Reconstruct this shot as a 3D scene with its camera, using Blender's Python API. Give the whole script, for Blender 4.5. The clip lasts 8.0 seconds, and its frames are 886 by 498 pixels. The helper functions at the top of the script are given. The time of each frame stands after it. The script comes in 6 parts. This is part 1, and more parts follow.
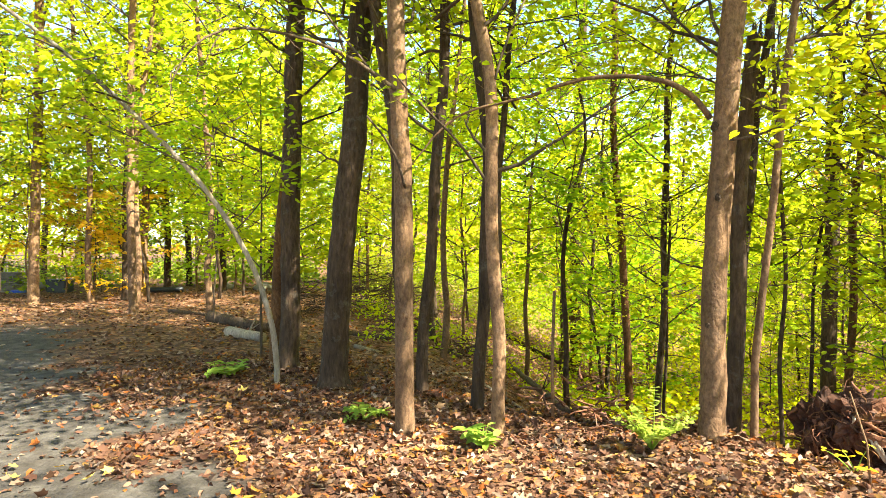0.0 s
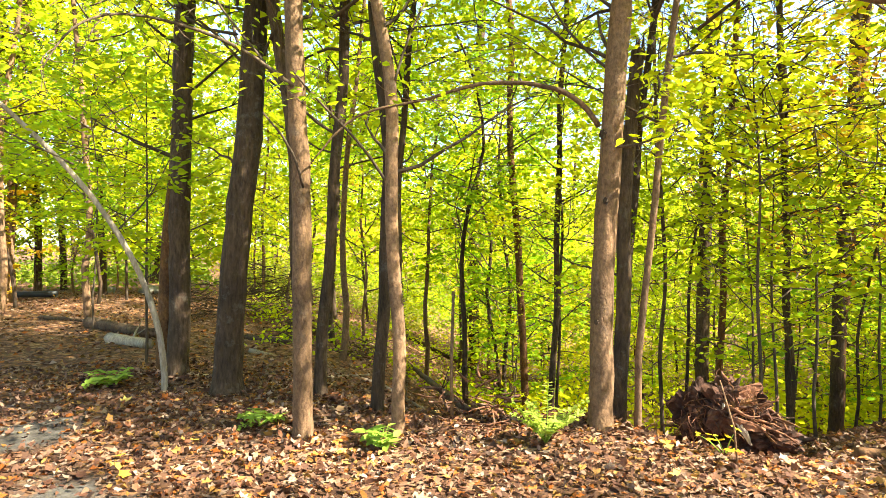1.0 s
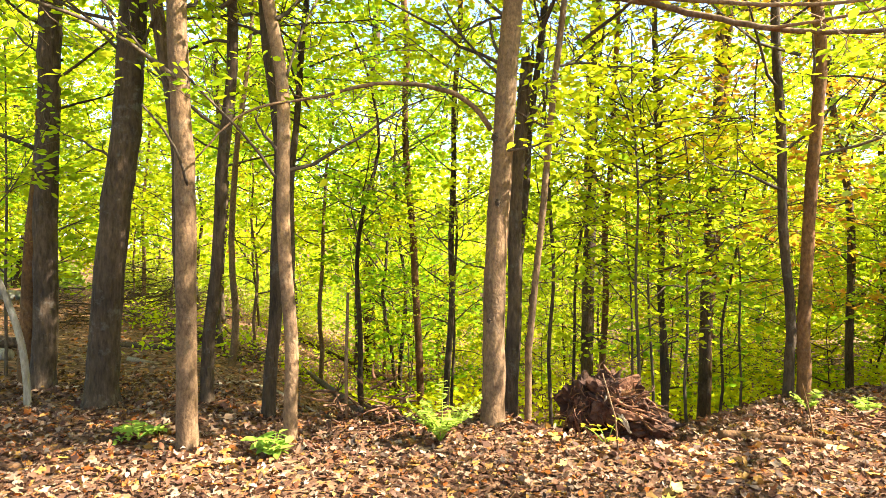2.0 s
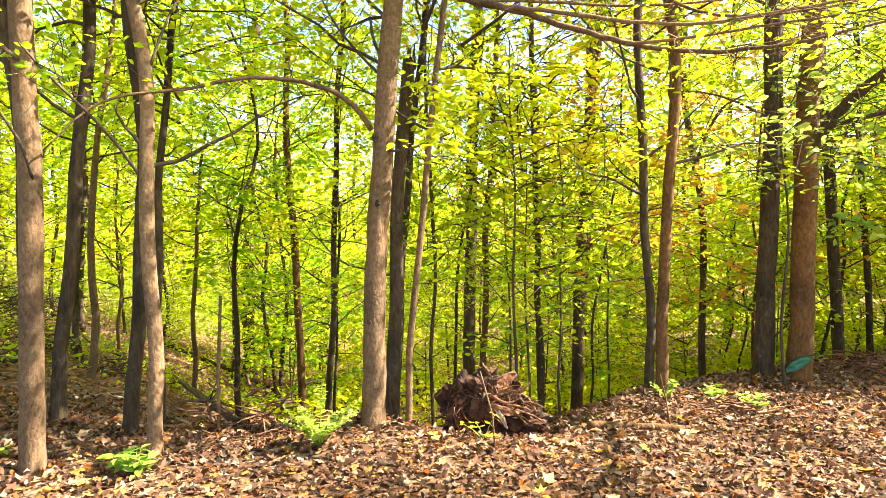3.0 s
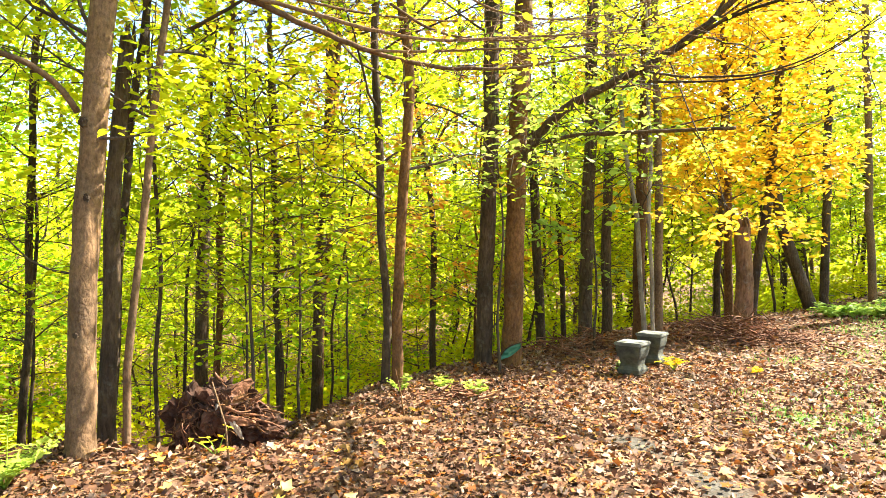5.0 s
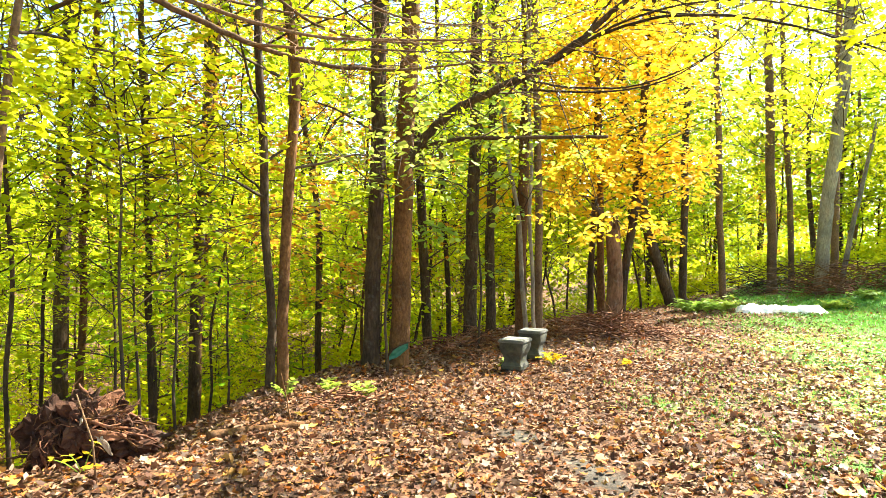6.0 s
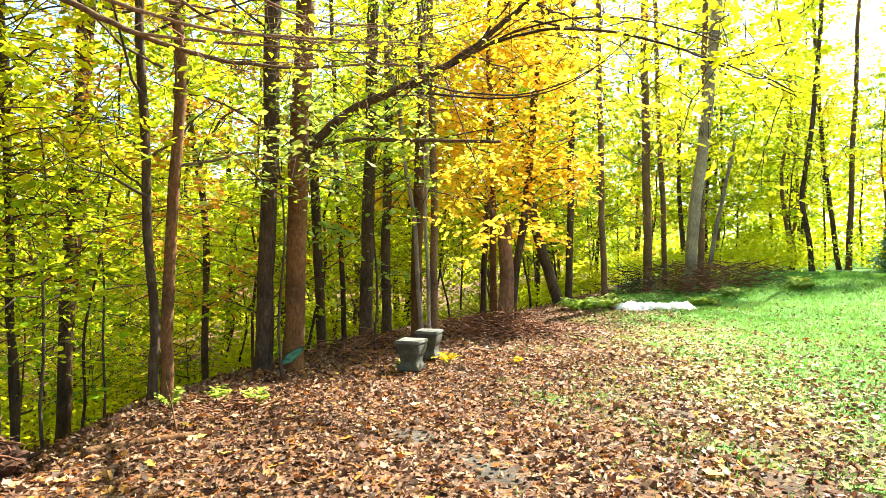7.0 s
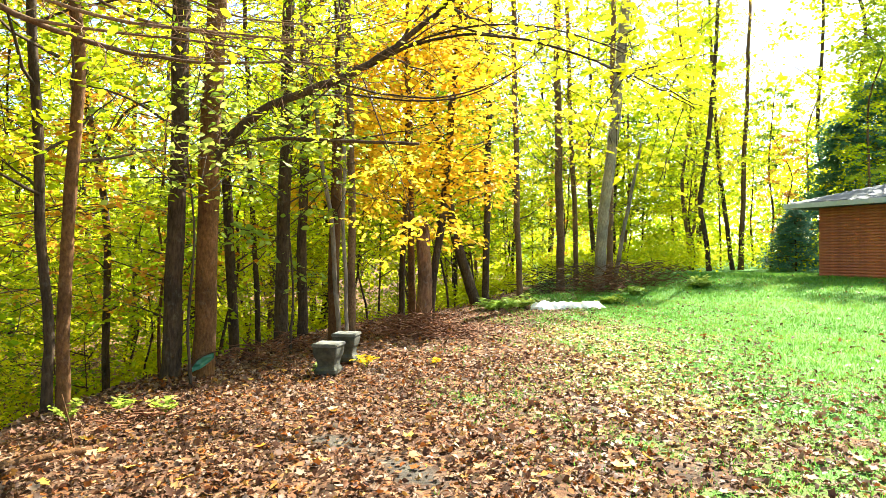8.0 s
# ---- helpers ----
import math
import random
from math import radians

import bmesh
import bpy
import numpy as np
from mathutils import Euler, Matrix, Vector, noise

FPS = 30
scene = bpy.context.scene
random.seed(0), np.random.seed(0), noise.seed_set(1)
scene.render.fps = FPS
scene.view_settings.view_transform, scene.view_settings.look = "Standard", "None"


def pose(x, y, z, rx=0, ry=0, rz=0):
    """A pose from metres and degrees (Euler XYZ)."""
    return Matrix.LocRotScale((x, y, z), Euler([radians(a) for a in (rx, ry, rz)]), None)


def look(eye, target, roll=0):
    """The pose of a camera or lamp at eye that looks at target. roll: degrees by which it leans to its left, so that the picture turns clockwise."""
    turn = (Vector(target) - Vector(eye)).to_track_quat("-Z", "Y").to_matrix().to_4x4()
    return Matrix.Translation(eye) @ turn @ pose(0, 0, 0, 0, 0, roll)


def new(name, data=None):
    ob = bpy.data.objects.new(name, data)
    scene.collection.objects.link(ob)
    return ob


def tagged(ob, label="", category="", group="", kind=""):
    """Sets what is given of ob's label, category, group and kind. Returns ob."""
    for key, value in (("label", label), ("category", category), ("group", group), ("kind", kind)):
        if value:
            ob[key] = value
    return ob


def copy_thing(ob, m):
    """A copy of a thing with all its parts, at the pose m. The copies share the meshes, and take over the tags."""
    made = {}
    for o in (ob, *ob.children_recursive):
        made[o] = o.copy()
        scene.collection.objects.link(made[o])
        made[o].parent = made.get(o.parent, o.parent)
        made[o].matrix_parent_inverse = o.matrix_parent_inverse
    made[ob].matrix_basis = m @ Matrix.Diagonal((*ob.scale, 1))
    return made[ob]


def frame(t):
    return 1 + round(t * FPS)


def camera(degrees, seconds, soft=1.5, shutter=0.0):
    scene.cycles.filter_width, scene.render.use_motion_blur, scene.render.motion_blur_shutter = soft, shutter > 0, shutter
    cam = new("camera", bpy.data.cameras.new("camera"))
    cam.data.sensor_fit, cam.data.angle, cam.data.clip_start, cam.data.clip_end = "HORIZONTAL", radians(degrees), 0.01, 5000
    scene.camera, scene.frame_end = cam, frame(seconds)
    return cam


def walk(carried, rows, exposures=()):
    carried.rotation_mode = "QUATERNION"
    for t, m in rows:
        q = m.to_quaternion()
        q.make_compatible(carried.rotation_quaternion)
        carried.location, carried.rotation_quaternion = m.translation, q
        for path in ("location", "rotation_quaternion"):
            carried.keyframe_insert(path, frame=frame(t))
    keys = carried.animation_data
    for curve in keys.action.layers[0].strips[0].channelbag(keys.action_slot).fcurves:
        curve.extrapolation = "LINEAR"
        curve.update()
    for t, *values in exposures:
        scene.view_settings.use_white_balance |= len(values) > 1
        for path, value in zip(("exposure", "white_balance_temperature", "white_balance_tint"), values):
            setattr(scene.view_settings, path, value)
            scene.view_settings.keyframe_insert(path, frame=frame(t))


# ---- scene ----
cam = camera(70.87, 8.0, soft=0.7)
PATH = [
    (0.0, pose(0.000, 0.000, 1.600, 89.65, 0.08, 0.00)),
    (0.5, pose(-0.002, -0.006, 1.603, 89.66, 0.04, -4.77)),
    (1.0, pose(0.000, -0.003, 1.600, 89.72, 0.02, -9.17)),
    (1.5, pose(0.000, 0.000, 1.598, 89.76, 0.05, -13.84)),
    (3.0, pose(0.069, 0.007, 1.592, 89.92, 0.07, -29.17)),
    (3.5, pose(0.092, 0.014, 1.590, 89.98, 0.09, -34.83)),
    (4.0, pose(0.110, 0.018, 1.590, 90.00, 0.09, -40.58)),
    (4.5, pose(0.116, 0.025, 1.594, 89.99, 0.08, -46.84)),
    (6.0, pose(0.086, 0.049, 1.588, 90.09, 0.11, -63.18)),
    (6.5, pose(0.068, 0.052, 1.588, 90.15, 0.16, -68.19)),
    (7.0, pose(0.060, 0.067, 1.591, 90.19, 0.18, -72.87)),
    (7.5, pose(0.058, 0.070, 1.594, 90.23, 0.20, -76.97)),
    (8.0, pose(0.055, 0.067, 1.602, 90.25, 0.20, -80.39)),
]
walk(cam, PATH, [(0.0, 2.72, 6450, 4), (1.5, 2.88, 6450, 4), (4.0, 2.95, 6350, 3), (8.0, 2.5, 6350, 3)])

# ---- light: autumn sun beyond the lawn, clear sky ----
SUN_AZ, SUN_EL = 117.0, 45.0         # degrees clockwise from +y, above the horizon
world = bpy.data.worlds.new("sky")
scene.world = world
world.use_nodes = True
wn = world.node_tree.nodes
sky = wn.new("ShaderNodeTexSky")
sky.sky_type, sky.sun_disc = "NISHITA", False
sky.sun_elevation, sky.sun_rotation = radians(SUN_EL), radians(SUN_AZ)
world.node_tree.links.new(sky.outputs[0], wn["Background"].inputs[0])
wn["Background"].inputs[1].default_value = 0.088
sun_data = bpy.data.lights.new("sun", "SUN")
sun_data.energy, sun_data.angle, sun_data.color = 5.0, radians(0.53), (1.0, 0.93, 0.80)
sun = new("sun", sun_data)
sa, se = radians(SUN_AZ), radians(SUN_EL)
sun.matrix_world = look((0, 0, 0), (-math.sin(sa) * math.cos(se), -math.cos(sa) * math.cos(se), -math.sin(se)))


# ---- materials ----
def material(name):
    m = bpy.data.materials.new(name)
    m.use_nodes = True
    return m, m.node_tree.nodes, m.node_tree.links, m.node_tree.nodes["Principled BSDF"]


def node(nt, kind, **values):
    n = nt.new(kind)
    for key, value in values.items():
        n.inputs[key.replace("_", " ")].default_value = value
    return n


def ramp(nt, stops, constant=False):
    n = nt.new("ShaderNodeValToRGB")
    n.color_ramp.interpolation = "CONSTANT" if constant else "LINEAR"
    e = n.color_ramp.elements
    while len(e) < len(stops):
        e.new(0.5)
    for k, (p, c) in enumerate(stops):
        e[k].position, e[k].color = p, (*c, 1)
    return n


def bark_material(name, low, high, scale=9.0, lichen=0.0, bump=0.5, stretch=0.25):
    m, nt, lk, b = material(name)
    tc = nt.new("ShaderNodeTexCoord")
    mp = nt.new("ShaderNodeMapping")
    mp.inputs["Scale"].default_value = (1, 1, stretch)
    lk.new(tc.outputs["Object"], mp.inputs[0])
    n1 = node(nt, "ShaderNodeTexNoise", Scale=scale * 4, Detail=8.0, Roughness=0.7)
    n2 = node(nt, "ShaderNodeTexNoise", Scale=1.3, Detail=4.0)
    n3 = node(nt, "ShaderNodeTexVoronoi", Scale=scale * 3)
    n3.feature = "DISTANCE_TO_EDGE"
    lk.new(mp.outputs[0], n1.inputs["Vector"])
    lk.new(tc.outputs["Object"], n2.inputs["Vector"])
    lk.new(mp.outputs[0], n3.inputs["Vector"])
    r = ramp(nt, [(0.3, low), (0.7, high)])
    lk.new(n1.outputs[0], r.inputs[0])
    r2 = ramp(nt, [(0.35, (0.55, 0.55, 0.55)), (0.7, (1.25, 1.2, 1.1))])
    lk.new(n2.outputs[0], r2.inputs[0])
    mul = nt.new("ShaderNodeMixRGB")
    mul.blend_type, mul.inputs[0].default_value = "MULTIPLY", 1.0
    lk.new(r.outputs[0], mul.inputs[1])
    lk.new(r2.outputs[0], mul.inputs[2])
    oi = nt.new("ShaderNodeObjectInfo")
    hsv = nt.new("ShaderNodeHueSaturation")
    mr = nt.new("ShaderNodeMapRange")
    mr.inputs["To Min"].default_value, mr.inputs["To Max"].default_value = 0.8, 1.25
    lk.new(oi.outputs["Random"], mr.inputs[0])
    lk.new(mr.outputs[0], hsv.inputs["Value"])
    lk.new(mul.outputs[0], hsv.inputs["Color"])
    out = hsv.outputs[0]
    if lichen:
        n4 = node(nt, "ShaderNodeTexNoise", Scale=6.0, Detail=6.0, Roughness=0.75)
        lk.new(tc.outputs["Object"], n4.inputs["Vector"])
        r4 = ramp(nt, [(0.55, (0, 0, 0)), (0.7, (lichen, lichen, lichen))])
        lk.new(n4.outputs[0], r4.inputs[0])
        mx = nt.new("ShaderNodeMixRGB")
        mx.inputs[2].default_value = (0.32, 0.31, 0.26, 1)
        lk.new(r4.outputs[0], mx.inputs[0])
        lk.new(out, mx.inputs[1])
        out = mx.outputs[0]
    lk.new(out, b.inputs["Base Color"])
    b.inputs["Roughness"].default_value = 0.9
    b.inputs["Specular IOR Level"].default_value = 0.2
    add = nt.new("ShaderNodeMath")
    add.operation = "ADD"
    lk.new(n1.outputs[0], add.inputs[0])
    lk.new(n3.outputs[0], add.inputs[1])
    bp = node(nt, "ShaderNodeBump", Strength=bump, Distance=0.02)
    lk.new(add.outputs[0], bp.inputs["Height"])
    lk.new(bp.outputs[0], b.inputs["Normal"])
    return m


def leaf_material(name, colours, through_light=0.5, spread=0.3, rough=0.5, steps=False, spray=0.9):
    """Leaves: colour by tree, by spray and by leaf, light shining through them."""
    m, nt, lk, b = material(name)
    geo = nt.new("ShaderNodeNewGeometry")
    oi = nt.new("ShaderNodeObjectInfo")
    mix = nt.new("ShaderNodeMath")
    mix.operation = "MULTIPLY_ADD"
    mix.inputs[1].default_value = spread
    sc = nt.new("ShaderNodeMath")
    sc.operation = "MULTIPLY"
    sc.inputs[1].default_value = (1 - spread) * (1 if spray == 0 else 0.5)
    lk.new(oi.outputs["Random"], sc.inputs[0])
    lk.new(geo.outputs["Random Per Island"], mix.inputs[0])
    lk.new(sc.outputs[0], mix.inputs[2])
    if spray:
        tc = nt.new("ShaderNodeTexCoord")
        mp = nt.new("ShaderNodeMapping")
        mp.inputs["Scale"].default_value = (1, 1, 2.2)
        patch = node(nt, "ShaderNodeTexNoise", Scale=spray, Detail=2.0, Roughness=0.6)
        lk.new(tc.outputs["Object"], mp.inputs[0])
        lk.new(mp.outputs[0], patch.inputs["Vector"])
        wide = nt.new("ShaderNodeMapRange")
        wide.inputs["From Min"].default_value, wide.inputs["From Max"].default_value = 0.32, 0.68
        wide.inputs["To Max"].default_value = (1 - spread) * 0.5
        lk.new(patch.outputs[0], wide.inputs[0])
        both = nt.new("ShaderNodeMath")
        lk.new(mix.outputs[0], both.inputs[0])
        lk.new(wide.outputs[0], both.inputs[1])
        mix = both
    k = len(colours) - 1
    r = ramp(nt, [(i / (k + 1 if steps else k), c) for i, c in enumerate(colours)], steps)
    lk.new(mix.outputs[0], r.inputs[0])
    lk.new(r.outputs[0], b.inputs["Base Color"])
    b.inputs["Roughness"].default_value = rough
    b.inputs["Specular IOR Level"].default_value = 0.1
    tr = nt.new("ShaderNodeBsdfTranslucent")
    lk.new(r.outputs[0], tr.inputs[0])
    ms = nt.new("ShaderNodeMixShader")
    ms.inputs[0].default_value = through_light
    lk.new(b.outputs[0], ms.inputs[1])
    lk.new(tr.outputs[0], ms.inputs[2])
    lk.new(ms.outputs[0], nt["Material Output"].inputs[0])
    return m


def plain_material(name, low, high, scale=20.0, rough=0.8, bump=0.2, metal=0.0):
    m, nt, lk, b = material(name)
    tc = nt.new("ShaderNodeTexCoord")
    n1 = node(nt, "ShaderNodeTexNoise", Scale=scale, Detail=8.0, Roughness=0.65)
    n2 = node(nt, "ShaderNodeTexNoise", Scale=scale * 0.12, Detail=3.0)
    lk.new(tc.outputs["Object"], n1.inputs["Vector"])
    lk.new(tc.outputs["Object"], n2.inputs["Vector"])
    mixn = nt.new("ShaderNodeMath")
    mixn.operation = "MULTIPLY_ADD"
    mixn.inputs[1].default_value = 0.5
    half = nt.new("ShaderNodeMath")
    half.operation = "MULTIPLY"
    half.inputs[1].default_value = 0.5
    lk.new(n2.outputs[0], half.inputs[0])
    lk.new(n1.outputs[0], mixn.inputs[0])
    lk.new(half.outputs[0], mixn.inputs[2])
    r = ramp(nt, [(0.35, low), (0.65, high)])
    lk.new(mixn.outputs[0], r.inputs[0])
    lk.new(r.outputs[0], b.inputs["Base Color"])
    b.inputs["Roughness"].default_value, b.inputs["Metallic"].default_value = rough, metal
    bp = node(nt, "ShaderNodeBump", Strength=bump, Distance=0.02)
    lk.new(n1.outputs[0], bp.inputs["Height"])
    lk.new(bp.outputs[0], b.inputs["Normal"])
    return m


BARK = bark_material("bark_brown", (0.080, 0.042, 0.021), (0.27, 0.160, 0.088), 9, 0.12, 0.4, 0.6)
BARK_DARK = bark_material("bark_dark", (0.024, 0.015, 0.009), (0.115, 0.072, 0.044), 7, 0.16, 0.8)
BARK_RED = bark_material("bark_reddish", (0.054, 0.024, 0.009), (0.205, 0.096, 0.036), 8, 0.1, 0.5, 0.5)
BARK_PALE = bark_material("bark_pale", (0.13, 0.098, 0.072), (0.37, 0.30, 0.23), 8, 0.5)
BARK_TWIG = bark_material("bark_twig", (0.05, 0.034, 0.022), (0.14, 0.096, 0.062), 14)
ROTTEN = bark_material("rotten_wood", (0.038, 0.015, 0.008), (0.31, 0.135, 0.072), 3, 0.3, 1.0, 0.8)
ROT_DARK = bark_material("rotten_core", (0.011, 0.006, 0.0045), (0.105, 0.046, 0.027), 2.5, 0.15, 1.0, 0.9)
LEAF_GREEN = leaf_material("leaf_green", [(0.10, 0.20, 0.010), (0.31, 0.42, 0.012), (0.54, 0.57, 0.013), (0.72, 0.61, 0.013)], 0.70)
LEAF_YELLOW = leaf_material("leaf_yellow", [(0.22, 0.36, 0.012), (0.48, 0.56, 0.013), (0.70, 0.66, 0.013), (0.82, 0.62, 0.013)], 0.70)
LEAF_LIME = leaf_material("leaf_lime", [(0.09, 0.20, 0.010), (0.25, 0.40, 0.012), (0.46, 0.54, 0.012), (0.64, 0.59, 0.013)], 0.70)
LEAF_OLIVE = leaf_material("leaf_olive", [(0.07, 0.14, 0.015), (0.17, 0.26, 0.02), (0.34, 0.37, 0.025), (0.52, 0.42, 0.03)], 0.4)
LEAF_GOLD = leaf_material("leaf_gold", [(0.70, 0.60, 0.03), (0.80, 0.60, 0.03), (0.82, 0.52, 0.03), (0.76, 0.38, 0.02)], 0.66)
LEAF_RUST = leaf_material("leaf_rust", [(0.50, 0.42, 0.03), (0.62, 0.34, 0.03), (0.60, 0.22, 0.03), (0.40, 0.10, 0.03)], 0.62)
LEAF_FRESH = leaf_material("leaf_fresh", [(0.13, 0.23, 0.03), (0.26, 0.38, 0.05), (0.40, 0.48, 0.07), (0.54, 0.54, 0.10)])
NEEDLE = leaf_material("needles", [(0.055, 0.14, 0.09), (0.10, 0.21, 0.125), (0.15, 0.27, 0.15)], 0.4)
GRASS = leaf_material("grass_blade", [(0.035, 0.105, 0.018), (0.085, 0.22, 0.032), (0.18, 0.34, 0.05), (0.42, 0.41, 0.11)], 0.4, 0.35, spray=0.45)
LITTER = leaf_material("fallen_leaves", [
    (0.056, 0.027, 0.014), (0.151, 0.073, 0.041), (0.218, 0.126, 0.078), (0.091, 0.039, 0.021), (0.249, 0.157, 0.102), (0.271, 0.083, 0.018), (0.068, 0.034, 0.020),
    (0.166, 0.084, 0.050), (0.286, 0.147, 0.039), (0.079, 0.036, 0.023), (0.302, 0.200, 0.134), (0.197, 0.080, 0.039), (0.117, 0.057, 0.035)], 0.15, 1.0, 0.55, True, 0)
FALLEN_BRIGHT = leaf_material("bright_fallen_leaf", [(0.62, 0.40, 0.04), (0.56, 0.20, 0.03), (0.50, 0.34, 0.22), (0.60, 0.44, 0.08), (0.44, 0.14, 0.03)], 0.2, 0.1, spray=0)
FALLEN_SUNLIT = leaf_material("sunlit_fallen_leaf", [(0.62, 0.46, 0.10), (0.66, 0.56, 0.22), (0.50, 0.30, 0.10), (0.70, 0.62, 0.32)], 0.2, 1.0, spray=0)


# ---- shape helpers ----
class Buf:
    """Collects vertices and faces of one mesh."""

    def __init__(self):
        self.v, self.f, self.n = [], [], 0

    def add(self, verts, faces):
        self.v.append(np.asarray(verts, float).reshape(-1, 3))
        self.f += [tuple(i + self.n for i in f) for f in faces]
        self.n += len(self.v[-1])

    def tube(self, pts, radii, sides=6, rough=0.0, rng=None, cap=True):
        pts = np.asarray(pts, float)
        n = len(pts)
        radii = np.broadcast_to(np.asarray(radii, float), (n,))
        tan = np.gradient(pts, axis=0)
        tan /= np.linalg.norm(tan, axis=1)[:, None] + 1e-9
        ref = np.array([1.0, 0.13, 0.07]) if abs(tan[0][2]) > 0.6 else np.array([0.05, 0.1, 1.0])
        u = np.cross(tan, ref)
        u /= np.linalg.norm(u, axis=1)[:, None] + 1e-9
        w = np.cross(tan, u)
        a = np.arange(sides) * 2 * np.pi / sides
        r = radii[:, None] * np.ones((n, sides))
        if rough:
            ridge = 1 + rough * rng.standard_normal(sides) * 0.5
            r = r * (ridge[None, :] + rough * rng.standard_normal((n, sides)) * 0.5)
        ring = pts[:, None, :] + r[:, :, None] * (np.cos(a)[None, :, None] * u[:, None, :] + np.sin(a)[None, :, None] * w[:, None, :])
        faces = []
        for i in range(n - 1):
            for k in range(sides):
                k2 = (k + 1) % sides
                faces.append((i * sides + k, i * sides + k2, (i + 1) * sides + k2, (i + 1) * sides + k))
        if cap:
            faces.append(tuple(range(sides))[::-1])
            faces.append(tuple(range((n - 1) * sides, n * sides)))
        self.add(ring.reshape(-1, 3), faces)

    def mesh(self, name, mat, smooth=True):
        me = bpy.data.meshes.new(name)
        me.from_pydata(np.concatenate(self.v).tolist() if self.v else [], [], self.f)
        me.materials.append(mat)
        if smooth:
            me.polygons.foreach_set("use_smooth", [True] * len(me.polygons))
        me.update()
        return me


def quads_mesh(name, verts, per, faces, mat):
    """A mesh of many alike small pieces: verts (n, per, 3), faces within one piece."""
    n = len(verts)
    f = np.concatenate([np.array(faces, int)[None] + (np.arange(n) * per)[:, None, None]]).reshape(-1, len(faces[0]))
    me = bpy.data.meshes.new(name)
    k = len(faces[0])
    me.vertices.add(n * per)
    me.vertices.foreach_set("co", np.asarray(verts, np.float32).ravel())
    me.loops.add(f.size)
    me.loops.foreach_set("vertex_index", f.ravel().astype(np.int32))
    me.polygons.add(len(f))
    me.polygons.foreach_set("loop_start", (np.arange(len(f)) * k).astype(np.int32))
    me.polygons.foreach_set("loop_total", np.full(len(f), k, np.int32))
    me.materials.append(mat)
    me.update(calc_edges=True)
    return me


# leaf outlines as (along, across, lift)
SIMPLE = np.array([(0, 0, 0), (0.42, 0.30, 0.07), (1.0, 0, -0.04), (0.42, -0.30, 0.07)])
SIMPLE_F = [(0, 3, 2), (0, 2, 1)]
ROUND = np.array([(0, 0, 0), (0.28, 0.23, 0.06), (0.66, 0.21, 0.05), (1, 0, -0.05), (0.68, -0.20, 0.06), (0.30, -0.23, 0.05)])
ROUND_F = [(0, 2, 1), (0, 3, 2), (0, 4, 3), (0, 5, 4)]
LOBED = np.array([(0.30, 0.0, 0.0), (0.0, 0.0, 0.03), (0.05, 0.30, 0.10), (0.24, 0.27, 0.02), (0.46, 0.52, 0.13), (0.60, 0.26, 0.02),
                  (1.0, 0.04, 0.10), (0.62, -0.23, 0.02), (0.56, -0.47, 0.10), (0.30, -0.26, 0.0), (0.0, -0.34, 0.12)])
OVAL = np.array([(0, 0, 0), (0.22, 0.17, 0.07), (0.55, 0.21, 0.10), (0.82, 0.11, 0.06), (1.0, 0, -0.05), (0.80, -0.12, 0.10), (0.50, -0.20, 0.13), (0.20, -0.15, 0.06)])
OVAL_F = [(0, 2, 1), (0, 6, 2), (0, 7, 6), (6, 3, 2), (6, 5, 3), (5, 4, 3)]
LOBED_F = [(0, 1 + i, 1 + (i + 1) % 10) for i in range(10)]


def leaf_verts(rng, centre, axis, normal, size, shape, curl=1.0):
    """Leaves at centre, pointing along axis, facing normal."""
    n = len(centre)
    axis = axis / (np.linalg.norm(axis, axis=1)[:, None] + 1e-9)
    side = np.cross(normal, axis)
    side /= np.linalg.norm(side, axis=1)[:, None] + 1e-9
    up = np.cross(axis, side)
    s = np.broadcast_to(size, (n,))[:, None, None]
    lift = shape[None, :, 2:3] * (curl * rng.uniform(-0.6, 1.6, n))[:, None, None]
    return centre[:, None, :] + s * (shape[None, :, 0:1] * axis[:, None, :] + shape[None, :, 1:2] * side[:, None, :] + lift * up[:, None, :])


def smooth(a, lo, hi):
    k = np.clip((np.asarray(a, float) - lo) / (hi - lo), 0, 1)
    return k * k * (3 - 2 * k)


def wob(x, y, s, k=0.0):
    """Soft unevenness between about -1 and 1, of wavelength s."""
    x, y = np.asarray(x, float) / s * 6.283, np.asarray(y, float) / s * 6.283
    return (np.sin(x * 0.83 + y * 0.47 + k) + np.sin(-x * 0.39 + y * 0.91 + 1.7 * k + 2) + np.sin(x * 1.31 - y * 1.13 + 0.6 * k + 4)) / 3


# ---- the lie of the land ----
CREST = [(-9, 70), (-6.5, 22), (-4.6, 12.5), (-1.7, 8.0), (0.3, 6.2), (2.2, 5.75), (2.9, 4.75), (4.0, 4.6), (5.5, 5.15), (7.6, 5.2), (9.5, 5.0), (13.5, 4.6), (19, 2.2),
         (27, 1.2), (40, -1), (80, -6)]
ROAD_EDGE = [(2.6, -2.0), (0.2, 1.8), (-1.3, 4.0), (-2.4, 5.8), (-4.6, 8.5), (-5.9, 10.6), (-7.2, 14), (-14, 19.0), (-30, 25)]


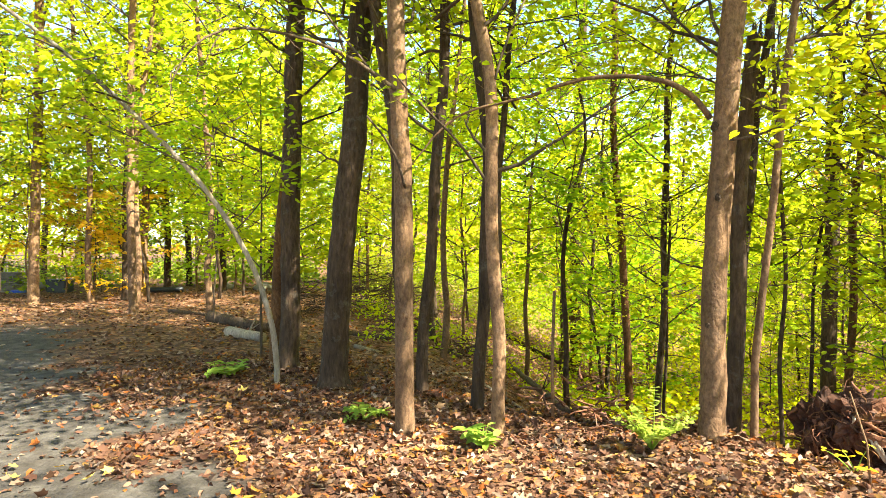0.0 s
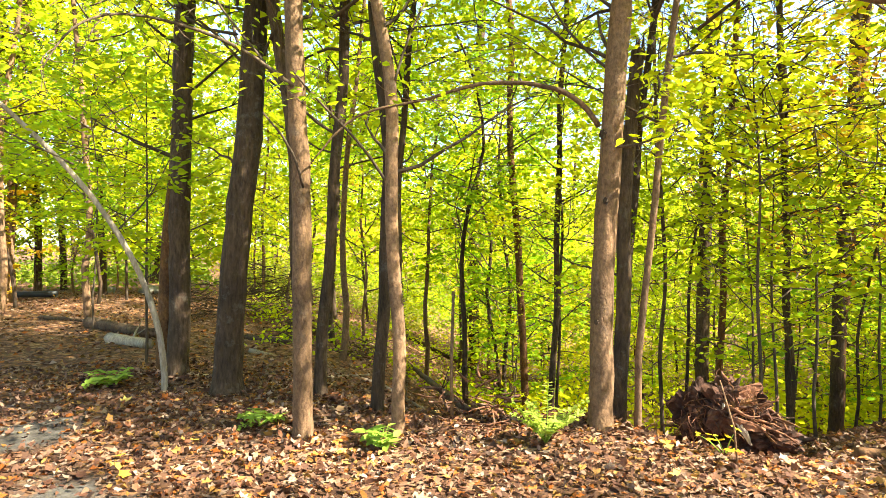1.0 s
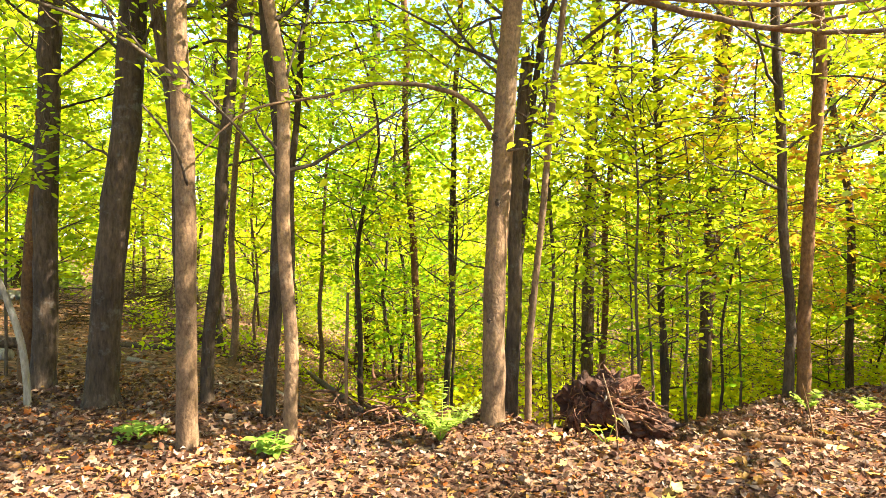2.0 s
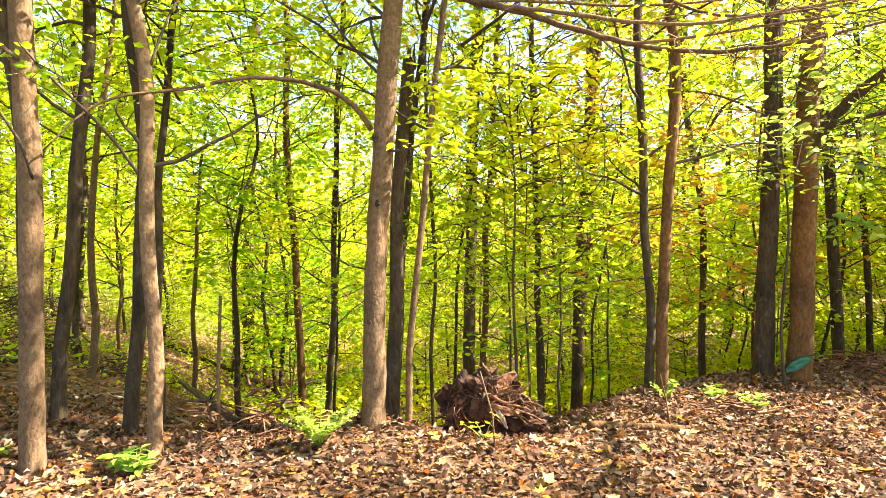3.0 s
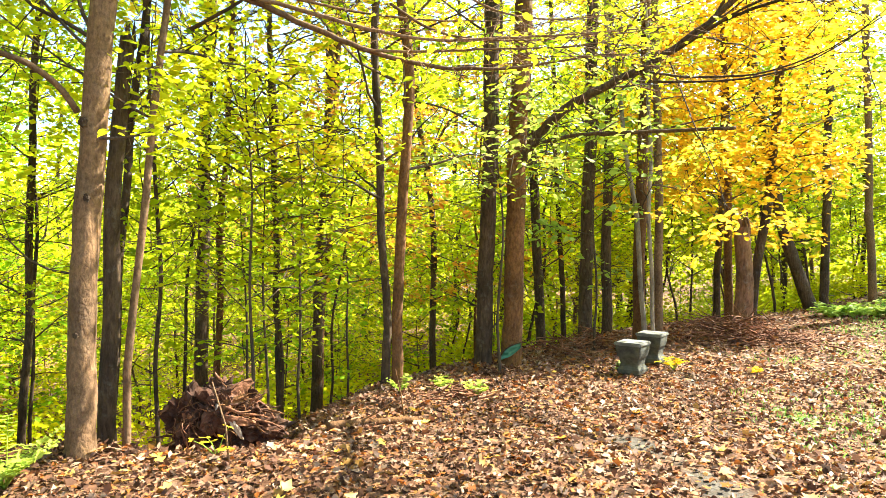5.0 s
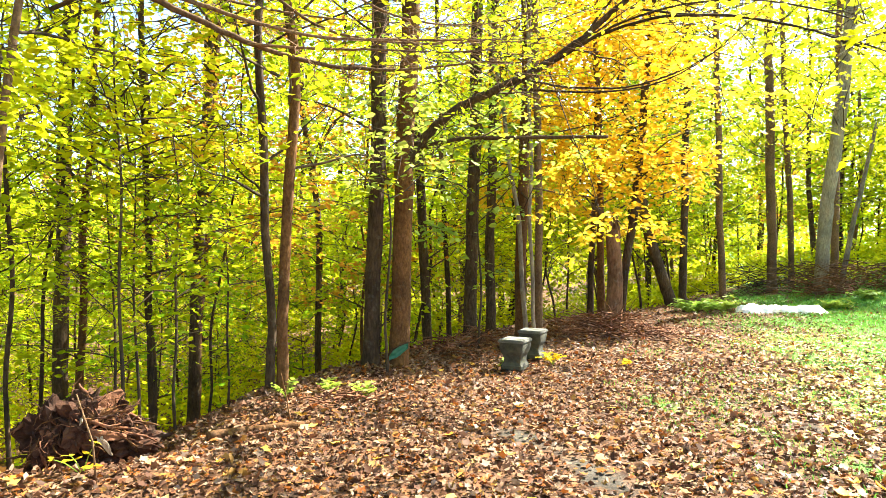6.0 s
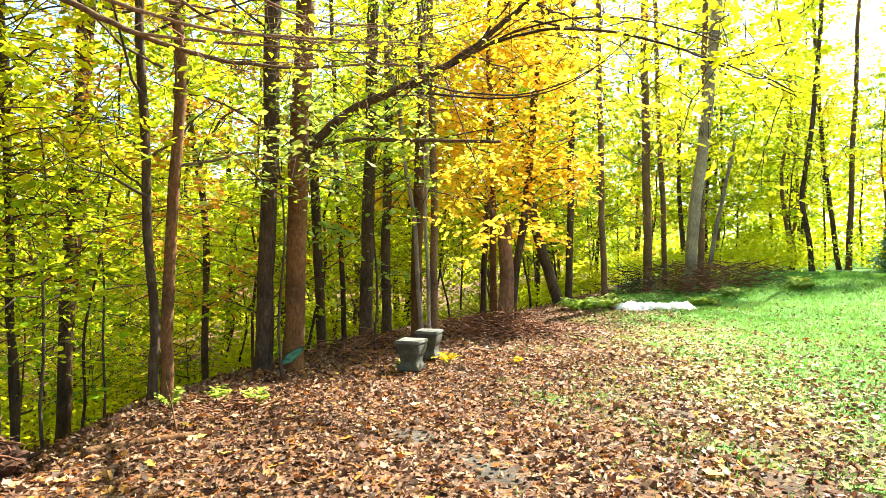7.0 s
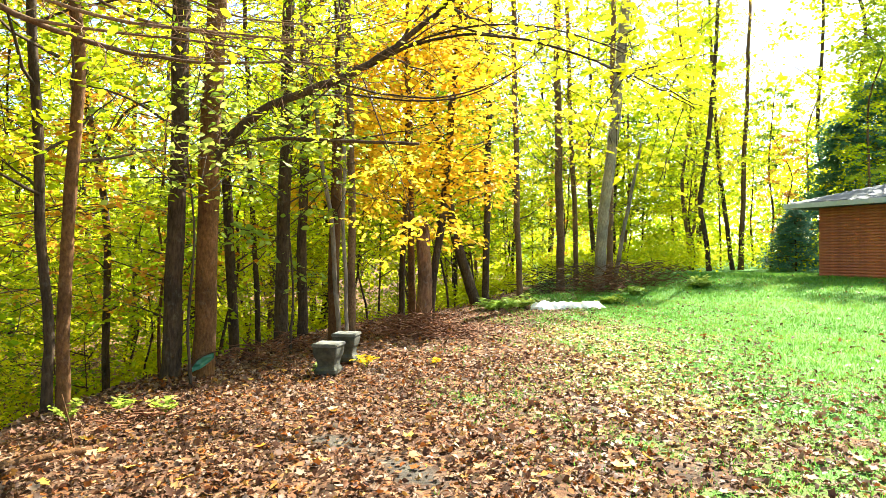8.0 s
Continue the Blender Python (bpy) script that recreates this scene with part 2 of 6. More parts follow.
def side_of(line, x, y):
    """Signed distance to a line of points, positive to its left."""
    x, y = np.asarray(x, float), np.asarray(y, float)
    best, sign = np.full(x.shape, 1e9), np.ones(x.shape)
    for (ax, ay), (bx, by) in zip(line[:-1], line[1:]):
        dx, dy = bx - ax, by - ay
        t = np.clip(((x - ax) * dx + (y - ay) * dy) / (dx * dx + dy * dy), 0, 1)
        d = np.hypot(x - ax - t * dx, y - ay - t * dy)
        c = dx * (y - ay) - dy * (x - ax)
        near = d < best
        best, sign = np.where(near, d, best), np.where(near, np.sign(c), sign)
    return best * sign


def land(x, y):
    x, y = np.asarray(x, float), np.asarray(y, float)
    s = side_of(CREST, x, y)
    out = np.maximum(s, 0)
    deep = 4.3 * (1 - 0.4 * smooth(x, 13, 24)) * (1 - 0.75 * smooth(np.degrees(np.arctan2(-x, np.maximum(y, 0.1))), -17, 5))
    z = -deep * (1 - np.exp(-out / 8.0))
    z = z + 0.16 * np.maximum(out - 48, 0) * (1 - smooth(out, 60, 260)) + 16 * smooth(out, 60, 260)
    z = z + 0.72 * smooth(0.5 * (x - 8) - y, 7, 16) * smooth(-s, -2, 6)
    z = z + 0.01 * np.exp(-((s + 0.3) / 0.9) ** 2)
    z = z - 0.34 * np.exp(-(((x - 3.6) ** 2 + (y - 5.2) ** 2) / 0.5) ** 2)
    near = 1 - smooth(np.hypot(x, y), 30, 120)
    z = z + near * (-0.035 + 0.025 * wob(x, y, 2.3, 1) + 0.015 * wob(x, y, 0.9, 2) + 0.10 * wob(x, y, 9, 3) * smooth(out, 0.5, 6))
    return z


def masks(x, y):
    """How much bare soil and grass there is at each place."""
    r = side_of(ROAD_EDGE, x, y)
    road = smooth(r + 0.7 * wob(x, y, 2.6, 5) + 0.35 * wob(x, y, 0.8, 9), -0.3, 0.8) * (1 - smooth(r, 6, 9))
    far_leaves = smooth(np.hypot(x, y) + 1.5 * wob(x, y, 4, 7), 12.5, 16)
    road = road * (1 - 0.75 * far_leaves)
    patch = smooth(wob(x, y, 3.1, 11) + 0.6 * wob(x, y, 1.1, 3), 0.45, 0.95) * smooth(3.2 - y, 0, 1.2) * smooth(x, 1, 3) * (1 - smooth(x, 8, 10))
    soil = np.clip(road + 0.75 * patch, 0, 1)
    edge = 0.25 - 0.7 * smooth(7.5 - np.asarray(x), 0, 3) + 0.05 * (np.asarray(x) - 6) * smooth(x, 9, 20) * 1.2
    grass = smooth(edge - y + 1.3 * wob(x, y, 3.3, 2) + 0.9 * wob(x, y, 1.0, 6) + 0.5 * wob(x, y, 0.45, 4), -2.2, 4.4) * smooth(x + 0.8 * wob(x, y, 2.4, 8), 2.0, 5.5)
    bare = smooth(wob(x, y, 1.7, 13) + 0.5 * wob(x, y, 0.6, 21), 0.35, 0.8) * (1 - smooth(x, 7, 12)) * smooth(1.5 - y, 0, 2)
    grass, soil = grass * (1 - 0.8 * bare), np.clip(soil + 0.6 * bare, 0, 1)
    return soil * (1 - grass), grass


def z_at(x, y):
    return float(land(np.array([x]), np.array([y]))[0])


# ---- ground ----
def build_ground():
    u = np.linspace(-1, 1, 241)
    warp = 17 * u + 1500 * np.sign(u) * np.abs(u) ** 7
    gx, gy = np.meshgrid(warp + 3.0, warp + 5.0)
    gz = land(gx, gy)
    n = len(u)
    v = np.stack([gx, gy, gz], -1).reshape(-1, 3)
    i = np.arange(n * n).reshape(n, n)
    f = np.stack([i[:-1, :-1], i[:-1, 1:], i[1:, 1:], i[1:, :-1]], -1).reshape(-1, 4)
    me = bpy.data.meshes.new("ground")
    me.from_pydata(v.tolist(), [], f.tolist())
    me.polygons.foreach_set("use_smooth", [True] * len(me.polygons))
    soil, grass = masks(gx.ravel(), gy.ravel())
    for name, val in (("soil", soil), ("turf", grass)):
        at = me.attributes.new(name, "FLOAT", "POINT")
        at.data.foreach_set("value", val.astype(np.float32))
    m, nt, lk, b = material("forest_floor")
    tc = nt.new("ShaderNodeTexCoord")
    # leaf litter under the loose leaves
    vo = node(nt, "ShaderNodeTexVoronoi", Scale=16.0)
    vo2 = node(nt, "ShaderNodeTexVoronoi", Scale=27.0)
    nz = node(nt, "ShaderNodeTexNoise", Scale=5.0, Detail=8.0, Roughness=0.7)
    fine = node(nt, "ShaderNodeTexNoise", Scale=45.0, Detail=8.0, Roughness=0.75)
    for q in (vo, vo2, nz, fine):
        lk.new(tc.outputs["Object"], q.inputs["Vector"])
    lit = ramp(nt, [(0.0, (0.045, 0.022, 0.013)), (0.3, (0.120, 0.056, 0.028)), (0.5, (0.068, 0.033, 0.018)), (0.7, (0.188, 0.098, 0.054)), (0.85, (0.210, 0.083, 0.022)), (1.0, (0.255, 0.165, 0.105))])
    sep = nt.new("ShaderNodeSeparateColor")
    lk.new(vo.outputs["Color"], sep.inputs[0])
    lk.new(sep.outputs[0], lit.inputs[0])
    soilr = ramp(nt, [(0.3, (0.027, 0.022, 0.017)), (0.5, (0.058, 0.048, 0.038)), (0.72, (0.115, 0.10, 0.082))])
    lk.new(nz.outputs[0], soilr.inputs[0])
    turf = ramp(nt, [(0.3, (0.06, 0.12, 0.025)), (0.55, (0.10, 0.23, 0.045)), (0.75, (0.24, 0.27, 0.10))])
    lk.new(fine.outputs[0], turf.inputs[0])

    def masked(attr, lo, hi):
        a = nt.new("ShaderNodeAttribute")
        a.attribute_name = attr
        ad = nt.new("ShaderNodeMath")
        ad.operation = "ADD"
        sub = nt.new("ShaderNodeMath")
        sub.operation = "MULTIPLY_ADD"
        sub.inputs[1].default_value, sub.inputs[2].default_value = 0.9, -0.45
        lk.new(fine.outputs[0], sub.inputs[0])
        lk.new(a.outputs["Fac"], ad.inputs[0])
        lk.new(sub.outputs[0], ad.inputs[1])
        mr = nt.new("ShaderNodeMapRange")
        mr.inputs["From Min"].default_value, mr.inputs["From Max"].default_value = lo, hi
        lk.new(ad.outputs[0], mr.inputs[0])
        return mr.outputs[0]

    m1, m2 = nt.new("ShaderNodeMixRGB"), nt.new("ShaderNodeMixRGB")
    lk.new(masked("soil", 0.3, 0.7), m1.inputs[0])
    lk.new(lit.outputs[0], m1.inputs[1])
    lk.new(soilr.outputs[0], m1.inputs[2])
    lk.new(masked("turf", 0.35, 0.65), m2.inputs[0])
    lk.new(m1.outputs[0], m2.inputs[1])
    lk.new(turf.outputs[0], m2.inputs[2])
    lk.new(m2.outputs[0], b.inputs["Base Color"])
    b.inputs["Roughness"].default_value = 0.95
    b.inputs["Specular IOR Level"].default_value = 0.15
    ad = nt.new("ShaderNodeMath")
    ad.operation = "ADD"
    lk.new(fine.outputs[0], ad.inputs[0])
    lk.new(vo2.outputs["Distance"], ad.inputs[1])
    bp = node(nt, "ShaderNodeBump", Strength=0.5, Distance=0.02)
    lk.new(ad.outputs[0], bp.inputs["Height"])
    lk.new(bp.outputs[0], b.inputs["Normal"])
    me.materials.append(m)
    return tagged(new("ground", me), "leaf-strewn forest floor with packed dirt track and mown lawn", "ground", kind="structure")


ground = build_ground()


# ---- trees ----
def part(name, me, parent, label=""):
    ob = new(name, me)
    ob.parent = parent
    if label:
        ob["label"] = label
    return ob


def thing(name, x, y, z, label, category, group="", kind=""):
    ob = new(name)
    ob.empty_display_size = 0.2
    ob.matrix_world = pose(x, y, z)
    return tagged(ob, label, category, group, kind)


def bend(rng, start, way, length, up=0.25, steps=5, wander=0.12):
    """Points of a limb that sets off along way and turns up (or droops)."""
    p, d = np.array(start, float), np.array(way, float)
    d /= np.linalg.norm(d)
    out = [p.copy()]
    for _ in range(steps):
        d = d + rng.standard_normal(3) * wander
        d[2] += up / steps
        d /= np.linalg.norm(d)
        p = p + d * length / steps
        out.append(p.copy())
    return np.array(out)


def sprays(rng, tips, n, spread, flat, size, mat, name, face_up=0.55, fine=False):
    """A crown: n leaves in level fans, one fan on each twig end, with gaps between."""
    tips = np.asarray(tips)
    m = len(tips)
    k = np.minimum((m * rng.uniform(0, 1, n) ** 1.15).astype(int), m - 1)
    k = rng.permutation(m)[k]
    turn = rng.uniform(0, 6.283, m)
    tilt, droop = rng.standard_normal(m) * 0.22 - 0.08, rng.uniform(0.1, 0.5, m)
    reach = spread * rng.uniform(1.3, 2.4, m)
    u = rng.uniform(-0.35, 1.0, n)
    v = rng.uniform(-1, 1, n) * (0.62 - 0.42 * np.clip(u, 0, 1))
    ahead, side = np.c_[np.cos(turn), np.sin(turn)][k], np.c_[-np.sin(turn), np.cos(turn)][k]
    xy = (ahead * u[:, None] + side * v[:, None]) * reach[k][:, None]
    z = reach[k] * (tilt[k] * u - droop[k] * u * np.abs(u)) + rng.standard_normal(n) * spread * flat * 0.35
    c = tips[k] + np.c_[xy, z]
    ax = np.c_[ahead + side * (np.sign(v) * 0.8)[:, None], np.full(n, -0.25)] + rng.standard_normal((n, 3)) * (0.4, 0.4, 0.3)
    nor = rng.standard_normal((n, 3)) * (1 - face_up) * 1.5
    nor[:, 2] += face_up * 1.5
    shape, faces = (ROUND, ROUND_F) if fine else (SIMPLE, SIMPLE_F)
    v = leaf_verts(rng, c, ax, nor, size * rng.uniform(0.55, 1.3, n), shape, 1.3)
    return quads_mesh(name, v, len(shape), faces, mat)


def crown_parts(seed, z0, z1, radius, limbs, leaves, size, mat, spread=0.42, flat=0.4, shape=1.0, r_limb=0.02, sub=5, fine=False, twigs=True):
    """Limb mesh and crown mesh for a straight stem on the z axis between z0 and z1."""
    rng = np.random.default_rng(seed)
    buf, tips = Buf(), []
    for i in range(limbs):
        t = (i + rng.uniform(0, 0.9)) / limbs
        z = z0 + (z1 - z0) * t
        reach = radius * (math.sin(math.pi * min(1, 0.22 + 0.78 * t)) ** 0.7 * shape + (1 - shape)) * rng.uniform(0.65, 1.1) + 0.2
        a = i * 2.399 + rng.uniform(-0.5, 0.5)
        pts = bend(rng, (0, 0, z), (math.cos(a), math.sin(a), rng.uniform(0.15, 0.7)), reach, rng.uniform(-0.3, 0.3), 5)
        buf.tube(pts, np.linspace(r_limb * (1.1 - 0.6 * t), 0.005, len(pts)), 3, cap=False)
        for j in range(sub):
            w = rng.uniform(0.3, 1.0)
            idx = w * (len(pts) - 1)
            i0 = min(int(idx), len(pts) - 2)
            q = pts[i0] + (pts[i0 + 1] - pts[i0]) * (idx - i0)
            d = rng.standard_normal(3) * (0.8, 0.8, 0.35)
            tw = bend(rng, q, d + (math.cos(a) * 0.6, math.sin(a) * 0.6, 0.1), reach * 0.28 + 0.15, -0.1, 2)
            if twigs:
                buf.tube(tw[::2], (0.007, 0.003), 3, cap=False)
            tips.append(tw[-1])
            tips.append(tw[1])
    return buf.mesh("branching", BARK_TWIG), sprays(rng, tips, leaves, spread, flat, size, mat, "crown", fine=fine)


def stem_mesh(seed, pts, r0, r1, mat, sides=14, flare=0.5, rough=0.05):
    """A trunk through the points, from the ground up, with a root flare."""
    rng = np.random.default_rng(seed)
    pts = np.asarray(pts, float)
    seg = np.r_[0, np.cumsum(np.linalg.norm(np.diff(pts, axis=0), axis=1))]
    m = int(max(10, min(60, seg[-1] / 0.25))) if sides > 9 else 16
    q = np.r_[np.linspace(0, 0.5, 6)[:-1], np.linspace(0.5, seg[-1], m)]
    line = np.stack([np.interp(q, seg, pts[:, i]) for i in range(3)], 1)
    soft = line.copy()
    for _ in range(4):
        soft[1:-1] = (soft[:-2] + 2 * soft[1:-1] + soft[2:]) / 4
    r = r0 + (r1 - r0) * q / seg[-1]
    line = soft + np.c_[rng.standard_normal((len(q), 2)) * r0 * 0.035, np.zeros(len(q))]
    bow = 0.032 if r0 < 0.07 else 0.014
    for k in range(2):
        line[:, k] += bow * (np.sin(q * rng.uniform(0.9, 1.5) + rng.uniform(0, 6)) + 0.5 * np.sin(q * rng.uniform(2.2, 3.6) + rng.uniform(0, 6))) * np.clip(q / 0.8, 0, 1)
    r = r * (1 + flare * np.exp(-q / 0.16) * 1.0) * (1 + 0.018 * rng.standard_normal(len(q)))
    buf = Buf()
    buf.tube(line, r, sides, rough, rng)
    return buf.mesh("trunk", mat)


CROWNS = {}


def high_crown(kind, variant):
    """Crowns of tall trees, shared; each starts well above the ground."""
    if (kind, variant) not in CROWNS:
        mat = {"green": LEAF_GREEN, "yellow": LEAF_YELLOW, "gold": LEAF_GOLD, "rust": LEAF_RUST}[kind]
        CROWNS[kind, variant] = crown_parts(100 + variant, 3.5, 12.0, 2.9, 16, 2700, 0.125, mat, 0.40, 0.3)
    return CROWNS[kind, variant]


COUNT = [0]


def tree(points, r0, r1, bark=None, kind="green", label="", height=13.0, flare=0.5, crown_scale=1.0, twigs=4, twig_z=(2.2, 5.5), sides=14, name="tree", group="trees of the wood", lift=0.0):
    """A tree whose trunk passes through the points; above the last it goes on to its height."""
    COUNT[0] += 1
    rng = np.random.default_rng(500 + COUNT[0])
    p = [np.array(q, float) for q in points]
    gx, gy = p[0][0], p[0][1]
    gz = z_at(gx, gy)
    p[0] = np.array([gx, gy, gz - 0.12])
    lean = p[-1] - p[-2]
    lean /= np.linalg.norm(lean)
    while p[-1][2] < gz + height * 0.97 and lean[2] > 0.3:
        lean = lean * np.array([0.8, 0.8, 1])
        p.append(p[-1] + lean / np.linalg.norm(lean) * 1.5)
    base = np.array([gx, gy, gz])
    th = thing(name, gx, gy, gz, label or "tall slender tree with grey-brown bark", "tree", group)
    loc = [q - base for q in p]
    part("trunk", stem_mesh(COUNT[0], loc, r0, r1, bark or BARK, sides, flare), th)
    if crown_scale > 0:
        lm, cm = high_crown(kind, COUNT[0] % 3)
        # the crown hangs where the stem is at about 6 m
        zz = [q[2] for q in loc]
        off = [float(np.interp(7.0, zz, [q[i] for q in loc])) for i in range(2)]
        for nm, me in (("branching", lm), ("crown", cm)):
            ob = part(nm, me, th)
            if nm == "branching":
                ob["kind"] = "stuff"
            ob.matrix_basis = pose(off[0], off[1], lift, 0, 0, rng.uniform(0, 360)) @ Matrix.Diagonal((crown_scale, crown_scale, (height - lift) / 13.0, 1))
    if twigs:
        buf, tips = Buf(), []
        for i in range(twigs):
            z = rng.uniform(*twig_z)
            s = [float(np.interp(z, [q[2] for q in loc], [q[k] for q in loc])) for k in range(3)]
            a = rng.uniform(0, 6.28)
            ln = rng.uniform(0.7, 2.0)
            pts = bend(rng, s, (math.cos(a), math.sin(a), rng.uniform(0.1, 0.8)), ln, rng.uniform(-0.2, 0.4), 7, 0.16)
            buf.tube(pts, np.linspace(min(0.02, r1 * 0.7), 0.004, 8), 5, cap=False)
            for j in range(4):
                q = pts[rng.integers(2, 8)]
                tw = bend(rng, q, rng.standard_normal(3), ln * 0.35, 0.1, 3)
                buf.tube(tw, np.linspace(0.007, 0.002, 4), 3, cap=False)
                tips.append(tw[-1])
        side = part("side_branching", buf.mesh("side_branching", BARK_TWIG), th)
        side["kind"] = "stuff"
        mat = {"green": LEAF_GREEN, "yellow": LEAF_YELLOW, "gold": LEAF_GOLD, "rust": LEAF_RUST}[kind]
        part("foliage", sprays(rng, tips, 30 * twigs, 0.22, 0.5, 0.08, mat, "foliage", fine=True), side)
    return th


def limb(th, points, r0, r1, mat=None, name="limb", twigs=0, seed=1, kind=None, twig_len=0.6, leaf_n=12, leaf=0.09, label=""):
    """One limb of a tree, through the points, with twigs and leaves."""
    rng = np.random.default_rng(seed)
    base = np.array(th.matrix_world.translation)
    pts = np.array(points, float) - base
    seg = np.r_[0, np.cumsum(np.linalg.norm(np.diff(pts, axis=0), axis=1))]
    q = np.linspace(0, seg[-1], max(10, int(seg[-1] / 0.09)))
    line = np.stack([np.interp(q, seg, pts[:, i]) for i in range(3)], 1)
    for _ in range(8):
        line[1:-1] = (line[:-2] + 2 * line[1:-1] + line[2:]) / 4
    line[1:-1] += rng.standard_normal((len(q) - 2, 3)) * r0 * 0.10
    buf = Buf()
    buf.tube(line, np.linspace(r0, r1, len(q)), 8, 0.04, rng)
    tips = []
    for i in range(twigs):
        k = rng.integers(len(q) // 5, len(q))
        d = rng.standard_normal(3) * (1, 1, 0.6) + (line[min(k + 1, len(q) - 1)] - line[k - 1]) * 6
        tw = bend(rng, line[k], d, twig_len * rng.uniform(0.5, 1.4), 0.15, 6, 0.16)
        buf.tube(tw, np.linspace(max(0.004, r1 * 0.6), 0.0025, 7), 4, cap=False)
        tips += [tw[-1], tw[4]]
        for j in range(2):
            t2 = bend(rng, tw[rng.integers(2, 6)], rng.standard_normal(3), twig_len * 0.4, 0.0, 3)
            buf.tube(t2, np.linspace(0.004, 0.002, 4), 3, cap=False)
            tips.append(t2[-1])
    ob = part(name, buf.mesh(name, mat or BARK_TWIG), th, label)
    if kind and tips:
        mat2 = {"green": LEAF_GREEN, "yellow": LEAF_YELLOW, "gold": LEAF_GOLD, "fresh": LEAF_FRESH, "rust": LEAF_RUST}[kind]
        part("leaves", sprays(rng, tips, leaf_n * len(tips), 0.16, 0.6, leaf, mat2, "leaves", 0.55, True), ob)
    return ob



# ---- the trees along the bank, one by one ----
edge_tree = tree([(-1.27, 7.19, -0.07), (-1.22, 7.20, 0.78), (-1.13, 7.21, 1.82), (-1.03, 7.23, 3.13), (-0.94, 7.24, 4.45)], 0.152, 0.105, BARK_DARK, "green",
                 "stout dark-barked tree with flared base, leaning slightly", flare=0.65, sides=18, twigs=3)
slim_tree = tree([(-0.34, 5.49, -0.09), (-0.34, 5.49, 0.77), (-0.37, 5.49, 2.27), (-0.40, 5.49, 3.76)], 0.085, 0.060, BARK, "green",
                 "slim straight tree with smooth grey-brown bark", flare=0.2, sides=18, twigs=3)
tree([(-0.39, 6.99, -0.09), (-0.51, 6.98, 1.69), (-0.53, 6.98, 2.77), (-0.61, 6.97, 3.52), (-0.76, 6.96, 4.34)], 0.076, 0.053, BARK_DARK, "green", "dark slender tree behind a paler trunk", twigs=2)
tree([(-0.24, 7.00, -0.31), (-0.18, 7.00, 0.80), (-0.12, 7.00, 2.14), (-0.04, 7.00, 3.40), (0.05, 7.00, 4.35)], 0.066, 0.042, BARK_DARK, "yellow", "dark slender tree leaning a little")
wavy_tree = tree([(0.47, 5.38, -0.15), (0.45, 5.38, 0.55), (0.42, 5.38, 1.28), (0.43, 5.38, 2.11), (0.45, 5.38, 2.74), (0.44, 5.38, 3.08), (0.37, 5.39, 3.43), (0.32, 5.39, 3.72)],
                 0.058, 0.039, BARK, "green", "crooked slender tree with grey lichen-flecked bark", flare=0.25, sides=16, twigs=5)
tree([(0.34, 6.29, -0.22), (0.39, 6.29, 0.65), (0.43, 6.29, 1.91), (0.40, 6.29, 2.94), (0.33, 6.29, 3.73), (0.31, 6.29, 4.07)], 0.060, 0.040, BARK_DARK, "green", "dark crooked tree close behind another")
tree([(0.81, 8.96, 1.72), (0.83, 8.96, 3.26), (0.92, 8.95, 4.31), (0.98, 8.95, 5.12)], 0.049, 0.036, BARK_DARK, "green", "thin dark tree on the slope")
tree([(-2.09, 8.34, -0.04), (-2.06, 8.35, 1.10), (-2.02, 8.36, 2.62), (-1.99, 8.37, 3.75), (-1.96, 8.37, 4.89)], 0.132, 0.089, BARK_DARK, "green", "dark rough-barked tree, one of a close pair")
tree([(-2.30, 8.60, -0.01), (-2.28, 8.60, 0.93), (-2.24, 8.61, 1.87), (-2.13, 8.64, 3.04), (-2.07, 8.66, 4.06)], 0.098, 0.061, BARK_RED, "green", "brown tree, one of a close pair")
tree([(4.20, 13.88, -2.28), (4.05, 13.92, 1.02), (3.82, 13.99, 3.94), (3.87, 13.97, 6.34), (3.81, 13.99, 7.10)], 0.091, 0.061, BARK_RED, "yellow", "tall thin tree standing down the slope", 15)
tree([(4.99, 23.47, -3.64), (4.99, 23.48, 0.20), (5.02, 23.47, 4.46), (5.22, 23.43, 8.91)], 0.208, 0.145, BARK_DARK, "green", "tall tree far down the slope", 18)
tree([(3.90, 11.35, -1.50), (3.99, 11.32, 0.92), (4.07, 11.29, 3.49), (4.14, 11.26, 5.42)], 0.063, 0.038, BARK_DARK, "yellow", "thin dark tree down the slope")
tree([(4.21, 11.77, -0.17), (4.23, 11.76, 1.33), (4.28, 11.74, 2.18), (4.21, 11.77, 3.25), (4.28, 11.74, 4.52)], 0.030, 0.020, BARK_DARK, "green", "thin wavy sapling beside a taller stem", 9, crown_scale=0.6)
knot_tree = tree([(2.26, 5.23, -0.12), (2.26, 5.23, 0.62), (2.29, 5.22, 1.38), (2.32, 5.21, 2.47), (2.38, 5.18, 3.26), (2.42, 5.16, 3.63)], 0.104, 0.074, BARK, "yellow",
                 "tall grey-brown tree with knotted bark beside the bank", flare=0.25, sides=20, twigs=5, twig_z=(2.8, 5.5))
black_snag = tree([(3.08, 6.62, -0.27), (3.10, 6.61, 0.85), (3.11, 6.60, 1.81), (3.20, 6.56, 2.99), (3.28, 6.52, 3.80)], 0.087, 0.072, BARK_DARK, "yellow", "black broken-off trunk behind a paler tree", 3.6, crown_scale=0, twigs=0, name="dead_tree")
